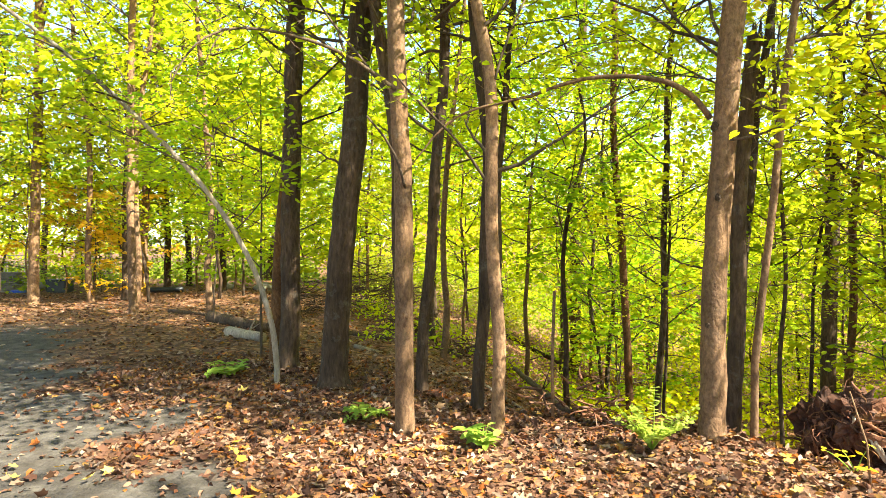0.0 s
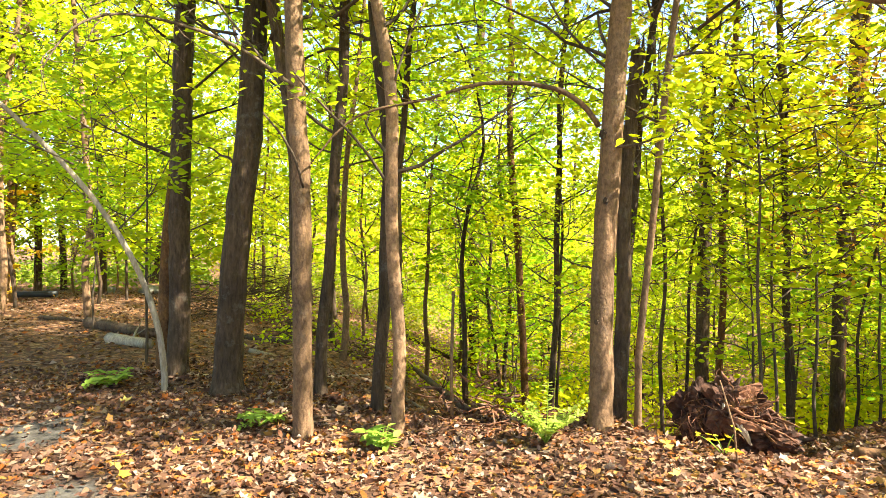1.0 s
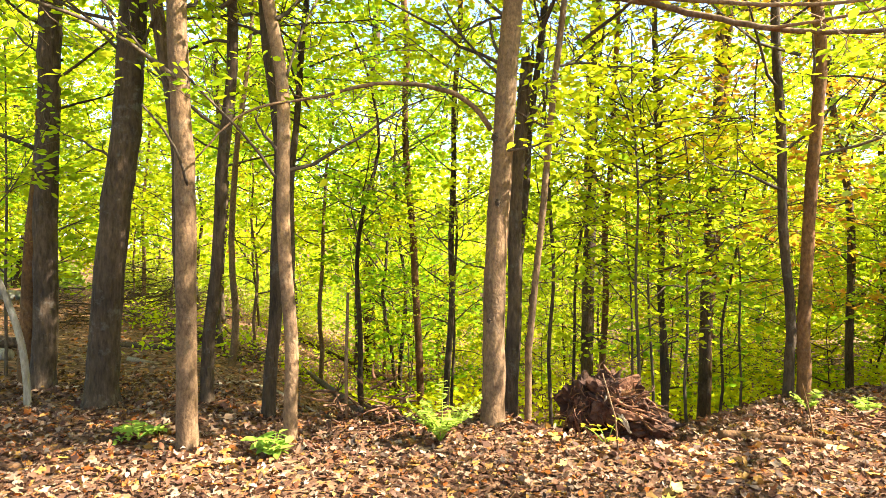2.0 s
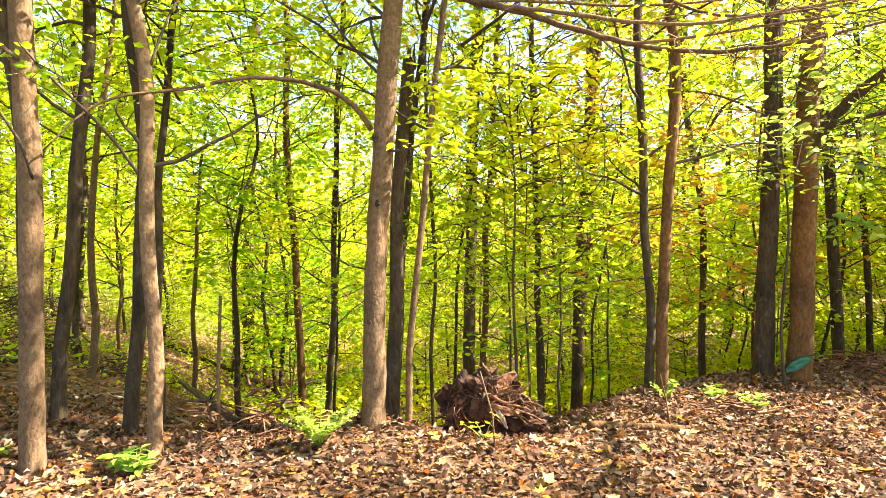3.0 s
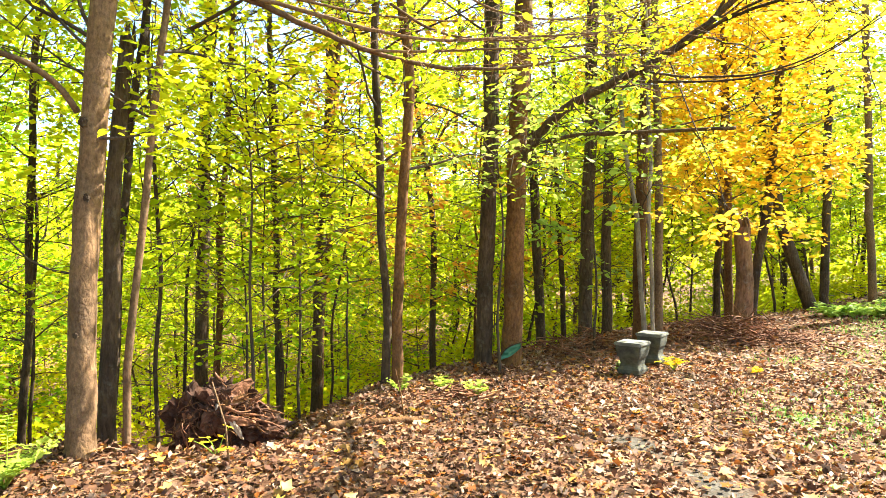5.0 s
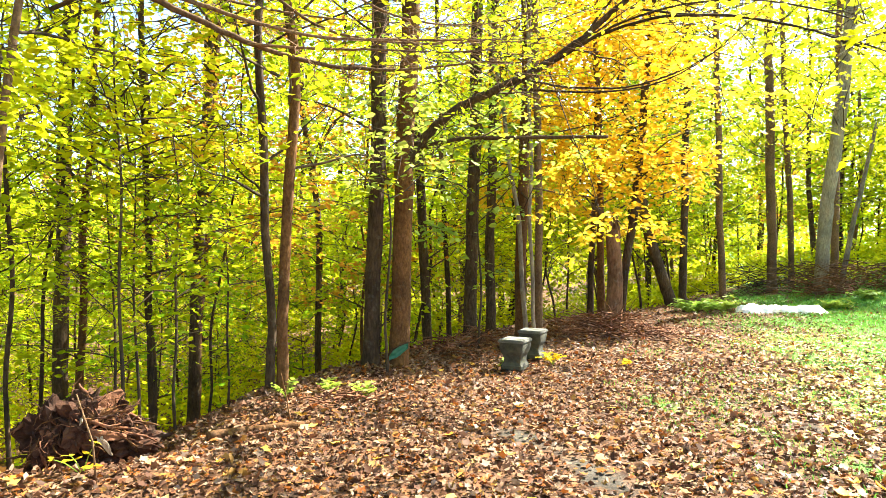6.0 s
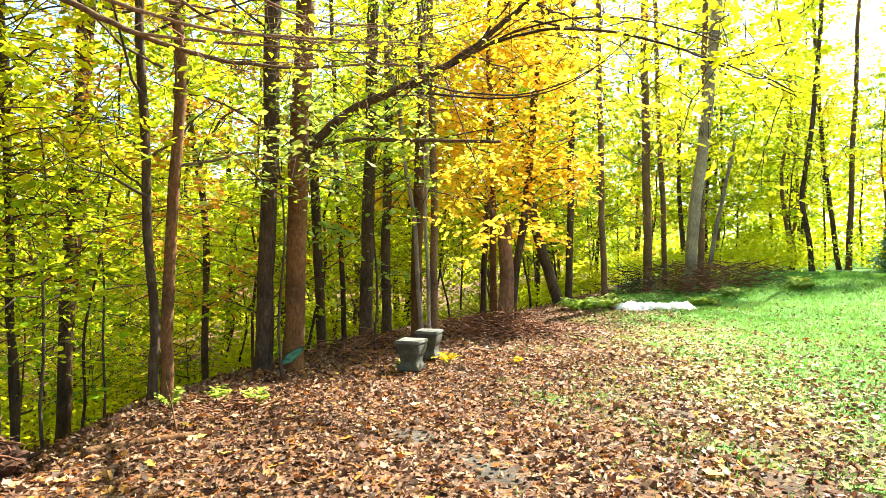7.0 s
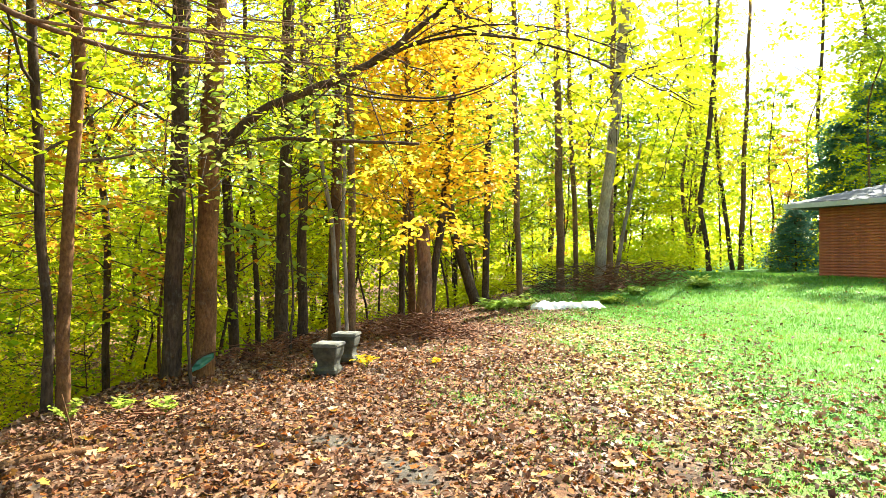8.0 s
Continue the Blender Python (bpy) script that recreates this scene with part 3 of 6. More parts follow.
tree([(3.52, 7.42, -0.5), (3.56, 7.40, 1.2), (3.66, 7.36, 2.9), (3.86, 7.30, 4.4), (4.00, 7.25, 5.6)], 0.050, 0.036, BARK_DARK, "yellow", "thin dark tree behind a broken trunk")
tree([(2.64, 5.28, -0.19), (2.67, 5.26, 0.71), (2.75, 5.21, 1.76), (2.82, 5.18, 2.61), (2.90, 5.14, 3.64)], 0.032, 0.021, BARK, "yellow", "thin straight tree leaning slightly", flare=0.2)
tree([(7.35, 11.91, -1.04), (7.40, 11.89, 0.85), (7.45, 11.85, 4.35), (7.51, 11.82, 5.98)], 0.141, 0.097, BARK_DARK, "green", "tall dark tree beyond the uprooted stump", 16)
tree([(5.98, 9.23, -0.45), (6.03, 9.20, 1.01), (6.12, 9.14, 3.01), (6.19, 9.09, 4.63)], 0.058, 0.037, BARK_RED, "yellow", "thin brown tree beyond the uprooted stump")
tree([(5.07, 8.62, -0.38), (5.10, 8.60, 0.89), (5.20, 8.54, 1.65), (5.25, 8.51, 2.07)], 0.028, 0.016, BARK_DARK, "yellow", "thin bent sapling beyond the stump", 6, crown_scale=0.5)
tree([(4.33, 7.89, -0.44), (4.31, 7.90, 0.64), (4.28, 7.92, 2.03), (4.26, 7.93, 3.42)], 0.029, 0.018, BARK_DARK, "green", "thin dark sapling on the slope", 9, crown_scale=0.6)
tree([(6.54, 8.21, -0.78), (6.50, 8.24, 0.56), (6.47, 8.27, 1.90), (6.43, 8.30, 3.57)], 0.051, 0.037, BARK_DARK, "gold", "thin dark tree among yellow leaves")
tree([(8.58, 9.77, -1.47), (8.64, 9.72, 0.36), (8.72, 9.64, 2.45), (8.79, 9.58, 4.41)], 0.110, 0.075, BARK_DARK, "green", "brown tree with yellowing leaves")
tree([(7.44, 8.11, -0.96), (7.51, 8.03, 0.07), (7.59, 7.96, 1.07), (7.65, 7.90, 1.65)], 0.024, 0.014, BARK_DARK, "green", "thin leaning sapling on the slope", 6, crown_scale=0.5)
tree([(5.69, 5.16, -0.19), (5.68, 5.17, 0.79), (5.65, 5.20, 2.20), (5.62, 5.23, 3.89)], 0.053, 0.036, BARK_DARK, "green", "thin dark tree at the top of the bank")
tree([(5.55, 4.86, -0.11), (5.58, 4.83, 0.82), (5.63, 4.78, 2.37), (5.61, 4.79, 3.78), (5.59, 4.81, 4.42)], 0.063, 0.044, BARK_RED, "green", "slender reddish-brown tree at the top of the bank")
y_tree = tree([(12.65, 9.93, -1.87), (12.66, 9.91, 0.77), (12.65, 9.93, 2.85), (12.55, 10.06, 3.69), (12.39, 10.24, 5.24), (12.37, 10.28, 6.64)], 0.086, 0.061, BARK_DARK, "yellow", "forked tree on the slope", 14)
limb(y_tree, [(12.58, 10.02, 3.55), (12.68, 9.89, 4.17), (12.90, 9.60, 4.91), (13.21, 9.18, 5.14)], 0.05, 0.02)
tree([(7.50, 4.95, -0.15), (7.52, 4.91, 1.15), (7.55, 4.87, 2.64), (7.57, 4.84, 4.29)], 0.119, 0.080, BARK_DARK, "yellow", "dark straight tree on the edge of the lawn", height=18.0, lift=5.0, crown_scale=1.15, flare=0.25, sides=16)
bough_tree = tree([(7.62, 4.57, 0.03), (7.64, 4.54, 1.16), (7.67, 4.48, 2.61), (7.70, 4.44, 3.69), (7.71, 4.41, 4.78)], 0.140, 0.079, BARK_RED, "yellow",
                  "brown tree with a long low bough over the clearing", height=18.0, lift=5.0, crown_scale=1.2, flare=0.25, sides=18, twigs=3)
tree([(6.25, 7.90, -0.66), (6.22, 7.93, 0.68), (6.19, 7.95, 2.71), (6.16, 7.97, 3.88)], 0.041, 0.030, BARK_DARK, "yellow", "thin dark tree down the slope")
tree([(8.65, 9.81, -1.47), (8.72, 9.75, 0.36), (8.82, 9.66, 2.05), (8.90, 9.58, 3.66)], 0.113, 0.072, BARK_RED, "rust", "brown tree among rust-coloured leaves")
tree([(12.41, 6.65, -0.54), (12.38, 6.71, 0.88), (12.33, 6.80, 2.77), (12.28, 6.89, 4.66)], 0.107, 0.075, BARK_DARK, "green", "dark tree in the shade of the wood", height=18.0, lift=5.0, crown_scale=1.15)
tree([(14.43, 7.10, -0.85), (14.39, 7.17, 1.06), (14.35, 7.26, 3.24)], 0.072, 0.050, BARK_DARK, "green", "dark sapling in the shade of the wood", 10, crown_scale=0.8)
tree([(11.00, 4.99, -0.17), (11.01, 4.97, 1.19), (11.03, 4.93, 2.94), (11.06, 4.87, 4.79)], 0.125, 0.082, BARK_DARK, "green", "dark-barked tree behind the stone benches", height=18.0, lift=5.0, crown_scale=1.15)
tree([(12.08, 5.01, -0.25), (12.08, 5.01, 1.51), (12.10, 4.97, 3.88), (12.11, 4.94, 5.65)], 0.100, 0.071, BARK_DARK, "green", "dark-barked tree behind the stone benches", height=18.0, lift=5.0, crown_scale=1.15)
tree([(9.85, 3.57, 0.19), (9.86, 3.53, 1.53), (9.88, 3.49, 3.32), (9.89, 3.45, 5.02)], 0.094, 0.057, BARK_RED, "gold", "brown tree, one of a clump behind the stone benches", height=18.0, lift=5.0, crown_scale=1.15)
tree([(9.70, 3.40, 0.24), (9.69, 3.42, 1.25), (9.66, 3.51, 2.27), (9.59, 3.70, 3.38)], 0.040, 0.028, BARK_PALE, "green", "thin pale stem, one of a clump", 8, crown_scale=0.5)
tree([(9.62, 3.22, 0.2), (9.63, 3.24, 1.2), (9.66, 3.30, 2.4), (9.70, 3.36, 3.6)], 0.032, 0.022, BARK_PALE, "green", "thin pale stem, one of a clump", 8, crown_scale=0.5, twigs=2)
tree([(10.52, 3.46, 0.15), (10.53, 3.45, 1.53), (10.52, 3.47, 3.02), (10.51, 3.50, 5.02)], 0.070, 0.045, BARK, "gold", "thin brown tree, one of a clump", height=18.0, lift=5.0, crown_scale=1.15)
tree([(15.62, 3.79, -0.15), (15.63, 3.75, 1.07), (15.65, 3.68, 2.94)], 0.078, 0.057, BARK_DARK, "green", "thin tree at the back of the wood")
tree([(14.01, 2.75, 0.12), (14.03, 2.64, 1.13), (14.05, 2.49, 2.14), (14.07, 2.37, 3.15)], 0.093, 0.068, BARK_DARK, "gold", "leaning tree behind a broken trunk", 10)
tree([(18.94, 2.21, -0.01), (18.91, 2.48, 0.82), (18.87, 2.77, 1.65), (18.85, 2.93, 2.32)], 0.161, 0.122, BARK_DARK, "yellow", "dark leaning tree at the wood's edge", 9, crown_scale=0.7)
tree([(19.96, 2.07, -0.18), (19.97, 2.04, 1.65), (19.97, 1.97, 4.44)], 0.109, 0.075, BARK_DARK, "rust", "dark straight tree at the wood's edge", 18, lift=4.0)
# lawn's-edge trunks wear BARK, not BARK_DARK, painting distant haze into their colour
tree([(21.04, 1.02, -0.05), (21.04, 1.08, 2.38), (21.04, 1.16, 6.89)], 0.102, 0.068, BARK, "yellow", "thin tall tree at the lawn's edge", 19, lift=4.0)
tree([(25.06, -0.40, 0.31), (25.06, -0.38, 2.51), (25.06, -0.33, 7.12)], 0.164, 0.116, BARK, "yellow", "straight dark tree at the lawn's edge", 16)
tree([(27.04, -1.10, 0.22), (27.04, -1.06, 2.57), (27.05, -0.90, 6.61)], 0.112, 0.082, BARK, "yellow", "thin tree at the lawn's edge", 15)
tree([(24.00, -1.75, 0.39), (23.98, -1.93, 2.44), (23.94, -2.42, 6.68), (23.91, -2.65, 8.96)], 0.210, 0.153, BARK_PALE, "yellow", "tall pale-barked leaning tree at the lawn's edge", 17, flare=0.2)
pale_snag = tree([(24.45, -2.32, 0.48), (24.40, -2.84, 2.83), (24.33, -3.35, 5.52)], 0.088, 0.050, BARK_PALE, "yellow", "pale dead trunk leaning at the lawn's edge", 5, crown_scale=0, twigs=0, flare=0.1, name="dead_tree")
tree([(25.96, -2.32, 0.41), (25.95, -2.39, 2.51), (25.95, -2.45, 4.60)], 0.131, 0.093, BARK, "yellow", "dark tree behind a pale leaning one", 15)
tree([(30.19, -7.19, 0.59), (30.23, -7.03, 2.27), (30.29, -6.80, 3.84), (30.22, -7.08, 5.90)], 0.115, 0.08, BARK_DARK, "yellow", "crooked dark tree beyond the lawn", 13)
tree([(31.88, -8.67, 0.54), (31.93, -8.46, 2.31), (32.01, -8.18, 5.05)], 0.105, 0.07, BARK_DARK, "yellow", "tree beyond the lawn", 14)
tree([(31.78, -9.00, 0.55), (31.75, -9.13, 5.00), (31.69, -9.32, 9.57), (31.66, -9.42, 12.79)], 0.125, 0.06, BARK, "gold", "tall slim tree beyond the lawn, nearly bare at the top", 15, crown_scale=0.6)
tree([(-11.56, 17.53, 0.55), (-11.51, 17.57, 1.83), (-11.46, 17.60, 4.54), (-11.41, 17.63, 6.94)], 0.133, 0.094, BARK, "gold", "tree beside the dirt track", 15)
tree([(-7.35, 14.77, 0.18), (-7.39, 14.75, 1.79), (-7.41, 14.74, 4.06), (-7.33, 14.78, 7.41)], 0.090, 0.066, BARK, "yellow", "slim grey tree beside the dirt track", 15)
tree([(-9.57, 18.69, 0.14), (-9.54, 18.71, 2.18), (-9.42, 18.77, 6.43)], 0.091, 0.068, BARK_DARK, "yellow", "slim dark tree beside the dirt track", 15)
tree([(-9.63, 19.78, 0.15), (-9.54, 19.83, 2.22), (-9.32, 19.93, 5.83), (-9.14, 20.01, 8.57)], 0.137, 0.099, BARK, "gold", "tree beside the dirt track", 16)
tree([(-10.13, 22.86, 0.03), (-10.12, 22.86, 2.31), (-10.22, 22.82, 5.41)], 0.114, 0.085, BARK_DARK, "yellow", "slim tree at the back of the wood", 16)
tree([(-10.19, 25.00, -0.12), (-10.23, 24.99, 1.70), (-10.28, 24.97, 4.64)], 0.105, 0.084, BARK_DARK, "green", "slim tree at the back of the wood", 16)
tree([(-7.99, 22.63, 0.25), (-8.04, 22.61, 1.89), (-8.11, 22.59, 4.35)], 0.106, 0.077, BARK_DARK, "green", "slim tree at the back of the wood", 16)



def broken_top(th, top, r, mat, seed):
    """Splinters and a stub on a trunk that broke off at the top point."""
    rng = np.random.default_rng(seed)
    top = np.array(top) - np.array(th.matrix_world.translation)
    for i in range(6):
        a = i * 1.05 + rng.uniform(-0.3, 0.3)
        s = top + np.array([math.cos(a), math.sin(a), 0]) * r * 0.6 - (0, 0, 0.12)
        b = Buf()
        b.tube([s, s + (0, 0, 0.12), s + (0.01, 0.0, rng.uniform(0.16, 0.34))], [r * 0.42, r * 0.32, r * 0.06], 5, 0.1, rng)
        part("splinter", b.mesh("splinter", mat), th)
    for i in range(3):
        s = top - (0, 0, rng.uniform(0.5, 1.8))
        b = Buf()
        b.tube(bend(rng, s, (rng.uniform(-1, 1), rng.uniform(-1, 1), 0.6), r * 3.2, 0.2, 4), np.linspace(r * 0.35, r * 0.15, 5), 6, 0.1, rng)
        part("branch_stub", b.mesh("branch_stub", mat), th)


broken_top(black_snag, (3.28, 6.52, 3.80), 0.072, BARK_DARK, 5)
broken_top(pale_snag, (24.33, -3.35, 5.52), 0.05, BARK_PALE, 6)

# arching sapling, pale below, its long stem bent over the track
arch = tree([(-1.98, 7.44, -0.13), (-2.04, 7.43, 0.55), (-2.16, 7.39, 1.23), (-2.42, 7.31, 1.76), (-2.82, 7.16, 2.41), (-3.36, 6.82, 3.08), (-3.87, 6.43, 3.58), (-4.42, 5.93, 4.04)],
            0.036, 0.018, BARK_PALE, "green", "arching sapling with a pale bent stem", height=0.5, crown_scale=0, twigs=0, flare=0.15)
limb(arch, [(-3.39, 6.80, 3.14), (-3.60, 6.58, 3.24), (-3.86, 6.32, 3.23), (-4.16, 6.00, 2.98)], 0.012, 0.004, twigs=4, kind="green", seed=5)
limb(arch, [(-2.82, 7.16, 2.47), (-3.11, 6.94, 2.63), (-3.51, 6.63, 2.86), (-3.77, 6.37, 2.95)], 0.012, 0.004, twigs=5, kind="green", seed=6)
limb(arch, [(-2.42, 7.31, 1.79), (-2.16, 7.60, 2.18), (-1.80, 7.80, 3.11)], 0.010, 0.004, twigs=4, kind="green", seed=7)
limb(arch, [(-3.87, 6.43, 3.58), (-4.06, 6.19, 3.70), (-4.27, 5.80, 3.56)], 0.010, 0.004, twigs=4, kind="green", seed=8)

# the high arching limbs of the near trees
limb(slim_tree, [(-0.34, 5.49, 2.91), (-0.69, 5.26, 3.14), (-0.94, 5.11, 3.25), (-1.19, 4.96, 3.27), (-1.45, 4.79, 3.29), (-1.68, 4.60, 3.21), (-1.83, 4.44, 3.02), (-1.93, 4.40, 2.73)], 0.020, 0.005, twigs=6, kind="green", seed=11, leaf_n=5)
limb(slim_tree, [(-0.33, 5.44, 2.09), (-0.35, 5.34, 2.25), (-0.43, 5.28, 2.46), (-0.63, 5.16, 2.67)], 0.013, 0.008, seed=12)
limb(slim_tree, [(-0.46, 5.58, 2.89), (-0.72, 5.55, 3.28), (-0.92, 5.52, 3.47), (-1.11, 5.49, 3.76)], 0.014, 0.009, seed=13, twigs=2, kind="green", leaf_n=4)
limb(wavy_tree, [(0.40, 5.39, 2.11), (0.29, 5.29, 2.29), (0.08, 5.20, 2.54), (-0.20, 5.10, 2.75), (-0.38, 4.99, 2.97)], 0.014, 0.007, seed=14, twigs=3, kind="green", leaf_n=4)
limb(wavy_tree, [(0.45, 5.38, 3.03), (0.57, 5.47, 3.45), (0.73, 5.55, 3.78)], 0.012, 0.008, seed=15, twigs=2, kind="green", leaf_n=4)
limb(knot_tree, [(2.25, 5.24, 2.66), (2.18, 5.21, 2.80), (2.04, 5.22, 2.94), (1.79, 5.25, 3.02), (1.47, 5.30, 3.04), (1.16, 5.38, 3.05), (0.86, 5.38, 2.91), (0.56, 5.37, 2.83), (0.27, 5.34, 2.79), (0.03, 5.30, 2.67), (-0.26, 5.29, 2.29)],
     0.026, 0.006, BARK, seed=16, twigs=5, kind="green", leaf_n=4)
limb(knot_tree, [(2.32, 5.21, 2.47), (2.40, 4.95, 2.43), (2.53, 4.77, 2.45), (2.65, 4.59, 2.55), (2.75, 4.42, 2.60)], 0.014, 0.005, seed=17, twigs=4, kind="yellow")
limb(knot_tree, [(2.35, 5.19, 3.13), (2.14, 5.29, 3.34), (1.92, 5.37, 3.61), (1.84, 5.40, 3.82)], 0.014, 0.008, seed=18, twigs=5, kind="green", leaf_n=4)
limb(knot_tree, [(2.38, 5.18, 3.26), (2.30, 5.32, 3.45), (2.32, 5.43, 3.73)], 0.018, 0.013, seed=19)

# the long boughs over the clearing
limb(bough_tree, [(7.65, 4.52, 2.64), (7.66, 4.30, 2.99), (7.66, 3.86, 3.42), (7.64, 3.19, 3.66), (7.56, 2.54, 3.80), (7.43, 1.92, 4.08), (7.24, 1.40, 4.35), (7.09, 1.06, 4.56)], 0.075, 0.028, BARK_DARK, seed=21, twigs=12, kind="gold", twig_len=1.2, leaf_n=1, leaf=0.08)
limb(bough_tree, [(7.66, 4.30, 3.01), (7.49, 3.53, 3.06), (7.54, 2.60, 2.99), (7.50, 1.62, 2.92)], 0.028, 0.020, BARK_DARK, seed=22, twigs=3, kind="fresh")
limb(bough_tree, [(7.53, 2.30, 3.89), (6.89, 1.59, 3.93), (6.31, 0.89, 3.82), (5.86, 0.25, 3.57), (5.46, -0.27, 3.25), (5.12, -0.61, 2.94)], 0.022, 0.006, BARK_DARK, seed=23, twigs=14, kind="yellow", twig_len=1.0, leaf_n=4)
limb(bough_tree, [(7.61, 2.71, 3.76), (7.28, 2.09, 3.50), (6.76, 1.25, 3.27), (6.33, 0.68, 3.26), (5.96, 0.25, 3.37)], 0.016, 0.005, BARK_DARK, seed=24, twigs=10, kind="gold", leaf_n=1, leaf=0.08)
# a bough of the knotted tree sweeping across the clearing
kx, ky = (2.48, 5.24)
limb(knot_tree, [(kx, ky, 5.3), (2.58, 4.92, 4.07), (2.78, 4.58, 3.71), (3.09, 4.27, 3.60), (3.39, 4.04, 3.45), (3.80, 3.66, 3.23), (4.20, 3.36, 3.14), (4.61, 2.97, 3.13), (4.93, 2.63, 3.19), (5.22, 2.26, 3.28), (5.35, 1.93, 3.26)], 0.042, 0.007, BARK, seed=25, twigs=16, kind="green", leaf_n=2, leaf=0.075, twig_len=1.0)
limb(knot_tree, [(3.09, 4.27, 3.60), (3.29, 3.85, 3.46), (3.61, 3.42, 3.29), (3.97, 3.01, 3.21), (4.38, 2.58, 3.27), (4.71, 2.18, 3.30), (4.88, 1.76, 3.30)], 0.020, 0.006, BARK, seed=26, twigs=16, kind="yellow", leaf_n=2, leaf=0.075, twig_len=1.0)
limb(knot_tree, [(2.78, 4.58, 3.71), (3.48, 4.47, 3.80), (4.26, 4.19, 3.80), (4.96, 3.85, 3.85), (5.63, 3.22, 3.91)], 0.018, 0.006, BARK, seed=27, twigs=14, kind="green", leaf_n=2, leaf=0.075, twig_len=1.0)
limb(knot_tree, [(3.80, 3.66, 3.23), (3.97, 3.17, 3.16), (4.20, 2.69, 3.16), (4.36, 2.21, 3.10), (4.54, 1.82, 3.13)], 0.014, 0.005, BARK, seed=28, twigs=14, kind="yellow", leaf_n=2, leaf=0.075, twig_len=0.9)
limb(bough_tree, [(7.35, 1.33, 4.33), (6.62, 0.72, 3.91), (6.05, 0.17, 3.60), (5.44, -0.36, 3.20), (5.00, -0.70, 2.88), (4.74, -0.97, 2.62)], 0.014, 0.004, BARK_DARK, seed=29, twigs=14, kind="yellow", twig_len=0.8, leaf_n=6, leaf=0.085)
limb(bough_tree, [(7.89, 2.47, 3.94), (7.41, 1.97, 2.81), (7.07, 1.68, 2.30), (6.89, 1.57, 1.90)], 0.010, 0.003, BARK_DARK, seed=30, twigs=6, kind="gold")

limb(knot_tree, [(4.11, 3.65, 3.71), (4.36, 3.38, 3.45), (4.64, 2.93, 3.38), (4.93, 2.4, 3.36), (5.23, 1.86, 3.46), (5.52, 1.32, 3.71)], 0.014, 0.004, BARK, seed=61, twigs=12, kind="yellow", leaf_n=2, leaf=0.075, twig_len=0.9)
limb(knot_tree, [(4.4, 3.16, 3.8), (4.6, 2.9, 3.6), (4.81, 2.53, 3.51), (5.05, 2.0, 3.51), (5.28, 1.57, 3.66)], 0.011, 0.004, BARK, seed=62, twigs=10, kind="green", leaf_n=2, leaf=0.075, twig_len=0.9)
limb(bough_tree, [(6.94, 2.52, 3.46), (6.71, 1.98, 3.31), (6.49, 1.36, 3.18), (6.25, 0.85, 3.15), (6.0, 0.44, 3.25), (5.73, 0.12, 3.44)], 0.014, 0.004, BARK_DARK, seed=63, twigs=10, kind="gold", leaf_n=1, leaf=0.08, twig_len=0.9)
limb(bough_tree, [(7.02, 2.07, 3.79), (6.77, 1.36, 3.98), (6.52, 0.71, 3.98), (6.26, 0.07, 3.82), (6.0, -0.55, 3.49), (5.7, -0.94, 3.1)], 0.015, 0.004, BARK_DARK, seed=64, twigs=12, kind="yellow", leaf_n=5, leaf=0.085, twig_len=0.9)


# ---- a broken trunk beside the brush ----
SNAG_BARK = bark_material("bark_weathered_tan", (0.10, 0.045, 0.024), (0.34, 0.18, 0.105), 6, 0.3, 0.6, 0.3)


def snag(x, y):
    z = z_at(x, y)
    th = thing("broken_trunk", x, y, z, "broken-off tan-brown tree trunk with a splintered top", "tree trunk")
    rng = np.random.default_rng(41)
    buf = Buf()
    h = np.r_[np.linspace(-0.1, 0.5, 6), np.linspace(0.6, 2.05, 12)]
    line = np.c_[0.03 * np.sin(h * 2), 0.02 * np.cos(h * 3), h]
    buf.tube(line, 0.19 * (1 - 0.13 * h) * (1 + 0.4 * np.exp(-h.clip(0) / 0.15)), 18, 0.08, rng)
    part("trunk", buf.mesh("trunk", SNAG_BARK), th)
    for i in range(9):
        a = rng.uniform(0, 6.28)
        s = np.array([0.10 * math.cos(a), 0.10 * math.sin(a), 1.9])
        b = Buf()
        b.tube(np.array([s, s + (0, 0, 0.2), s * (0.8, 0.8, 1) + (0, 0, rng.uniform(0.25, 0.55))]), [0.05, 0.035, 0.006], 5)
        part("splinter", b.mesh("splinter", SNAG_BARK), th)


snag(*(13.39, 2.75))


# ---- woodland behind: tall trees and saplings, from a few kinds ----
rng0 = np.random.default_rng(7)


def wood_tree(seed, height, z0, radius, limbs, leaves, size, r, mat, label, bark, spread=0.36):
    th = thing("tree", 0, 0, 0, label, "tree", "trees of the wood")
    g = np.random.default_rng(seed + 900)
    pts = [(0, 0, -0.3)] + [(*(g.standard_normal(2) * height * (0.016 if height > 9 else 0.022) * (1 + 2 * k / 8)), height * k / 8) for k in range(1, 9)]
    part("trunk", stem_mesh(seed, pts, r, r * 0.3, bark, 9, 0.4), th)
    lm, cm = crown_parts(seed, z0, height, radius, limbs, leaves, size, mat, spread, 0.28, sub=5, twigs=height < 9)
    part("branching", lm, th)["kind"] = "stuff"
    part("crown", cm, th)
    return th


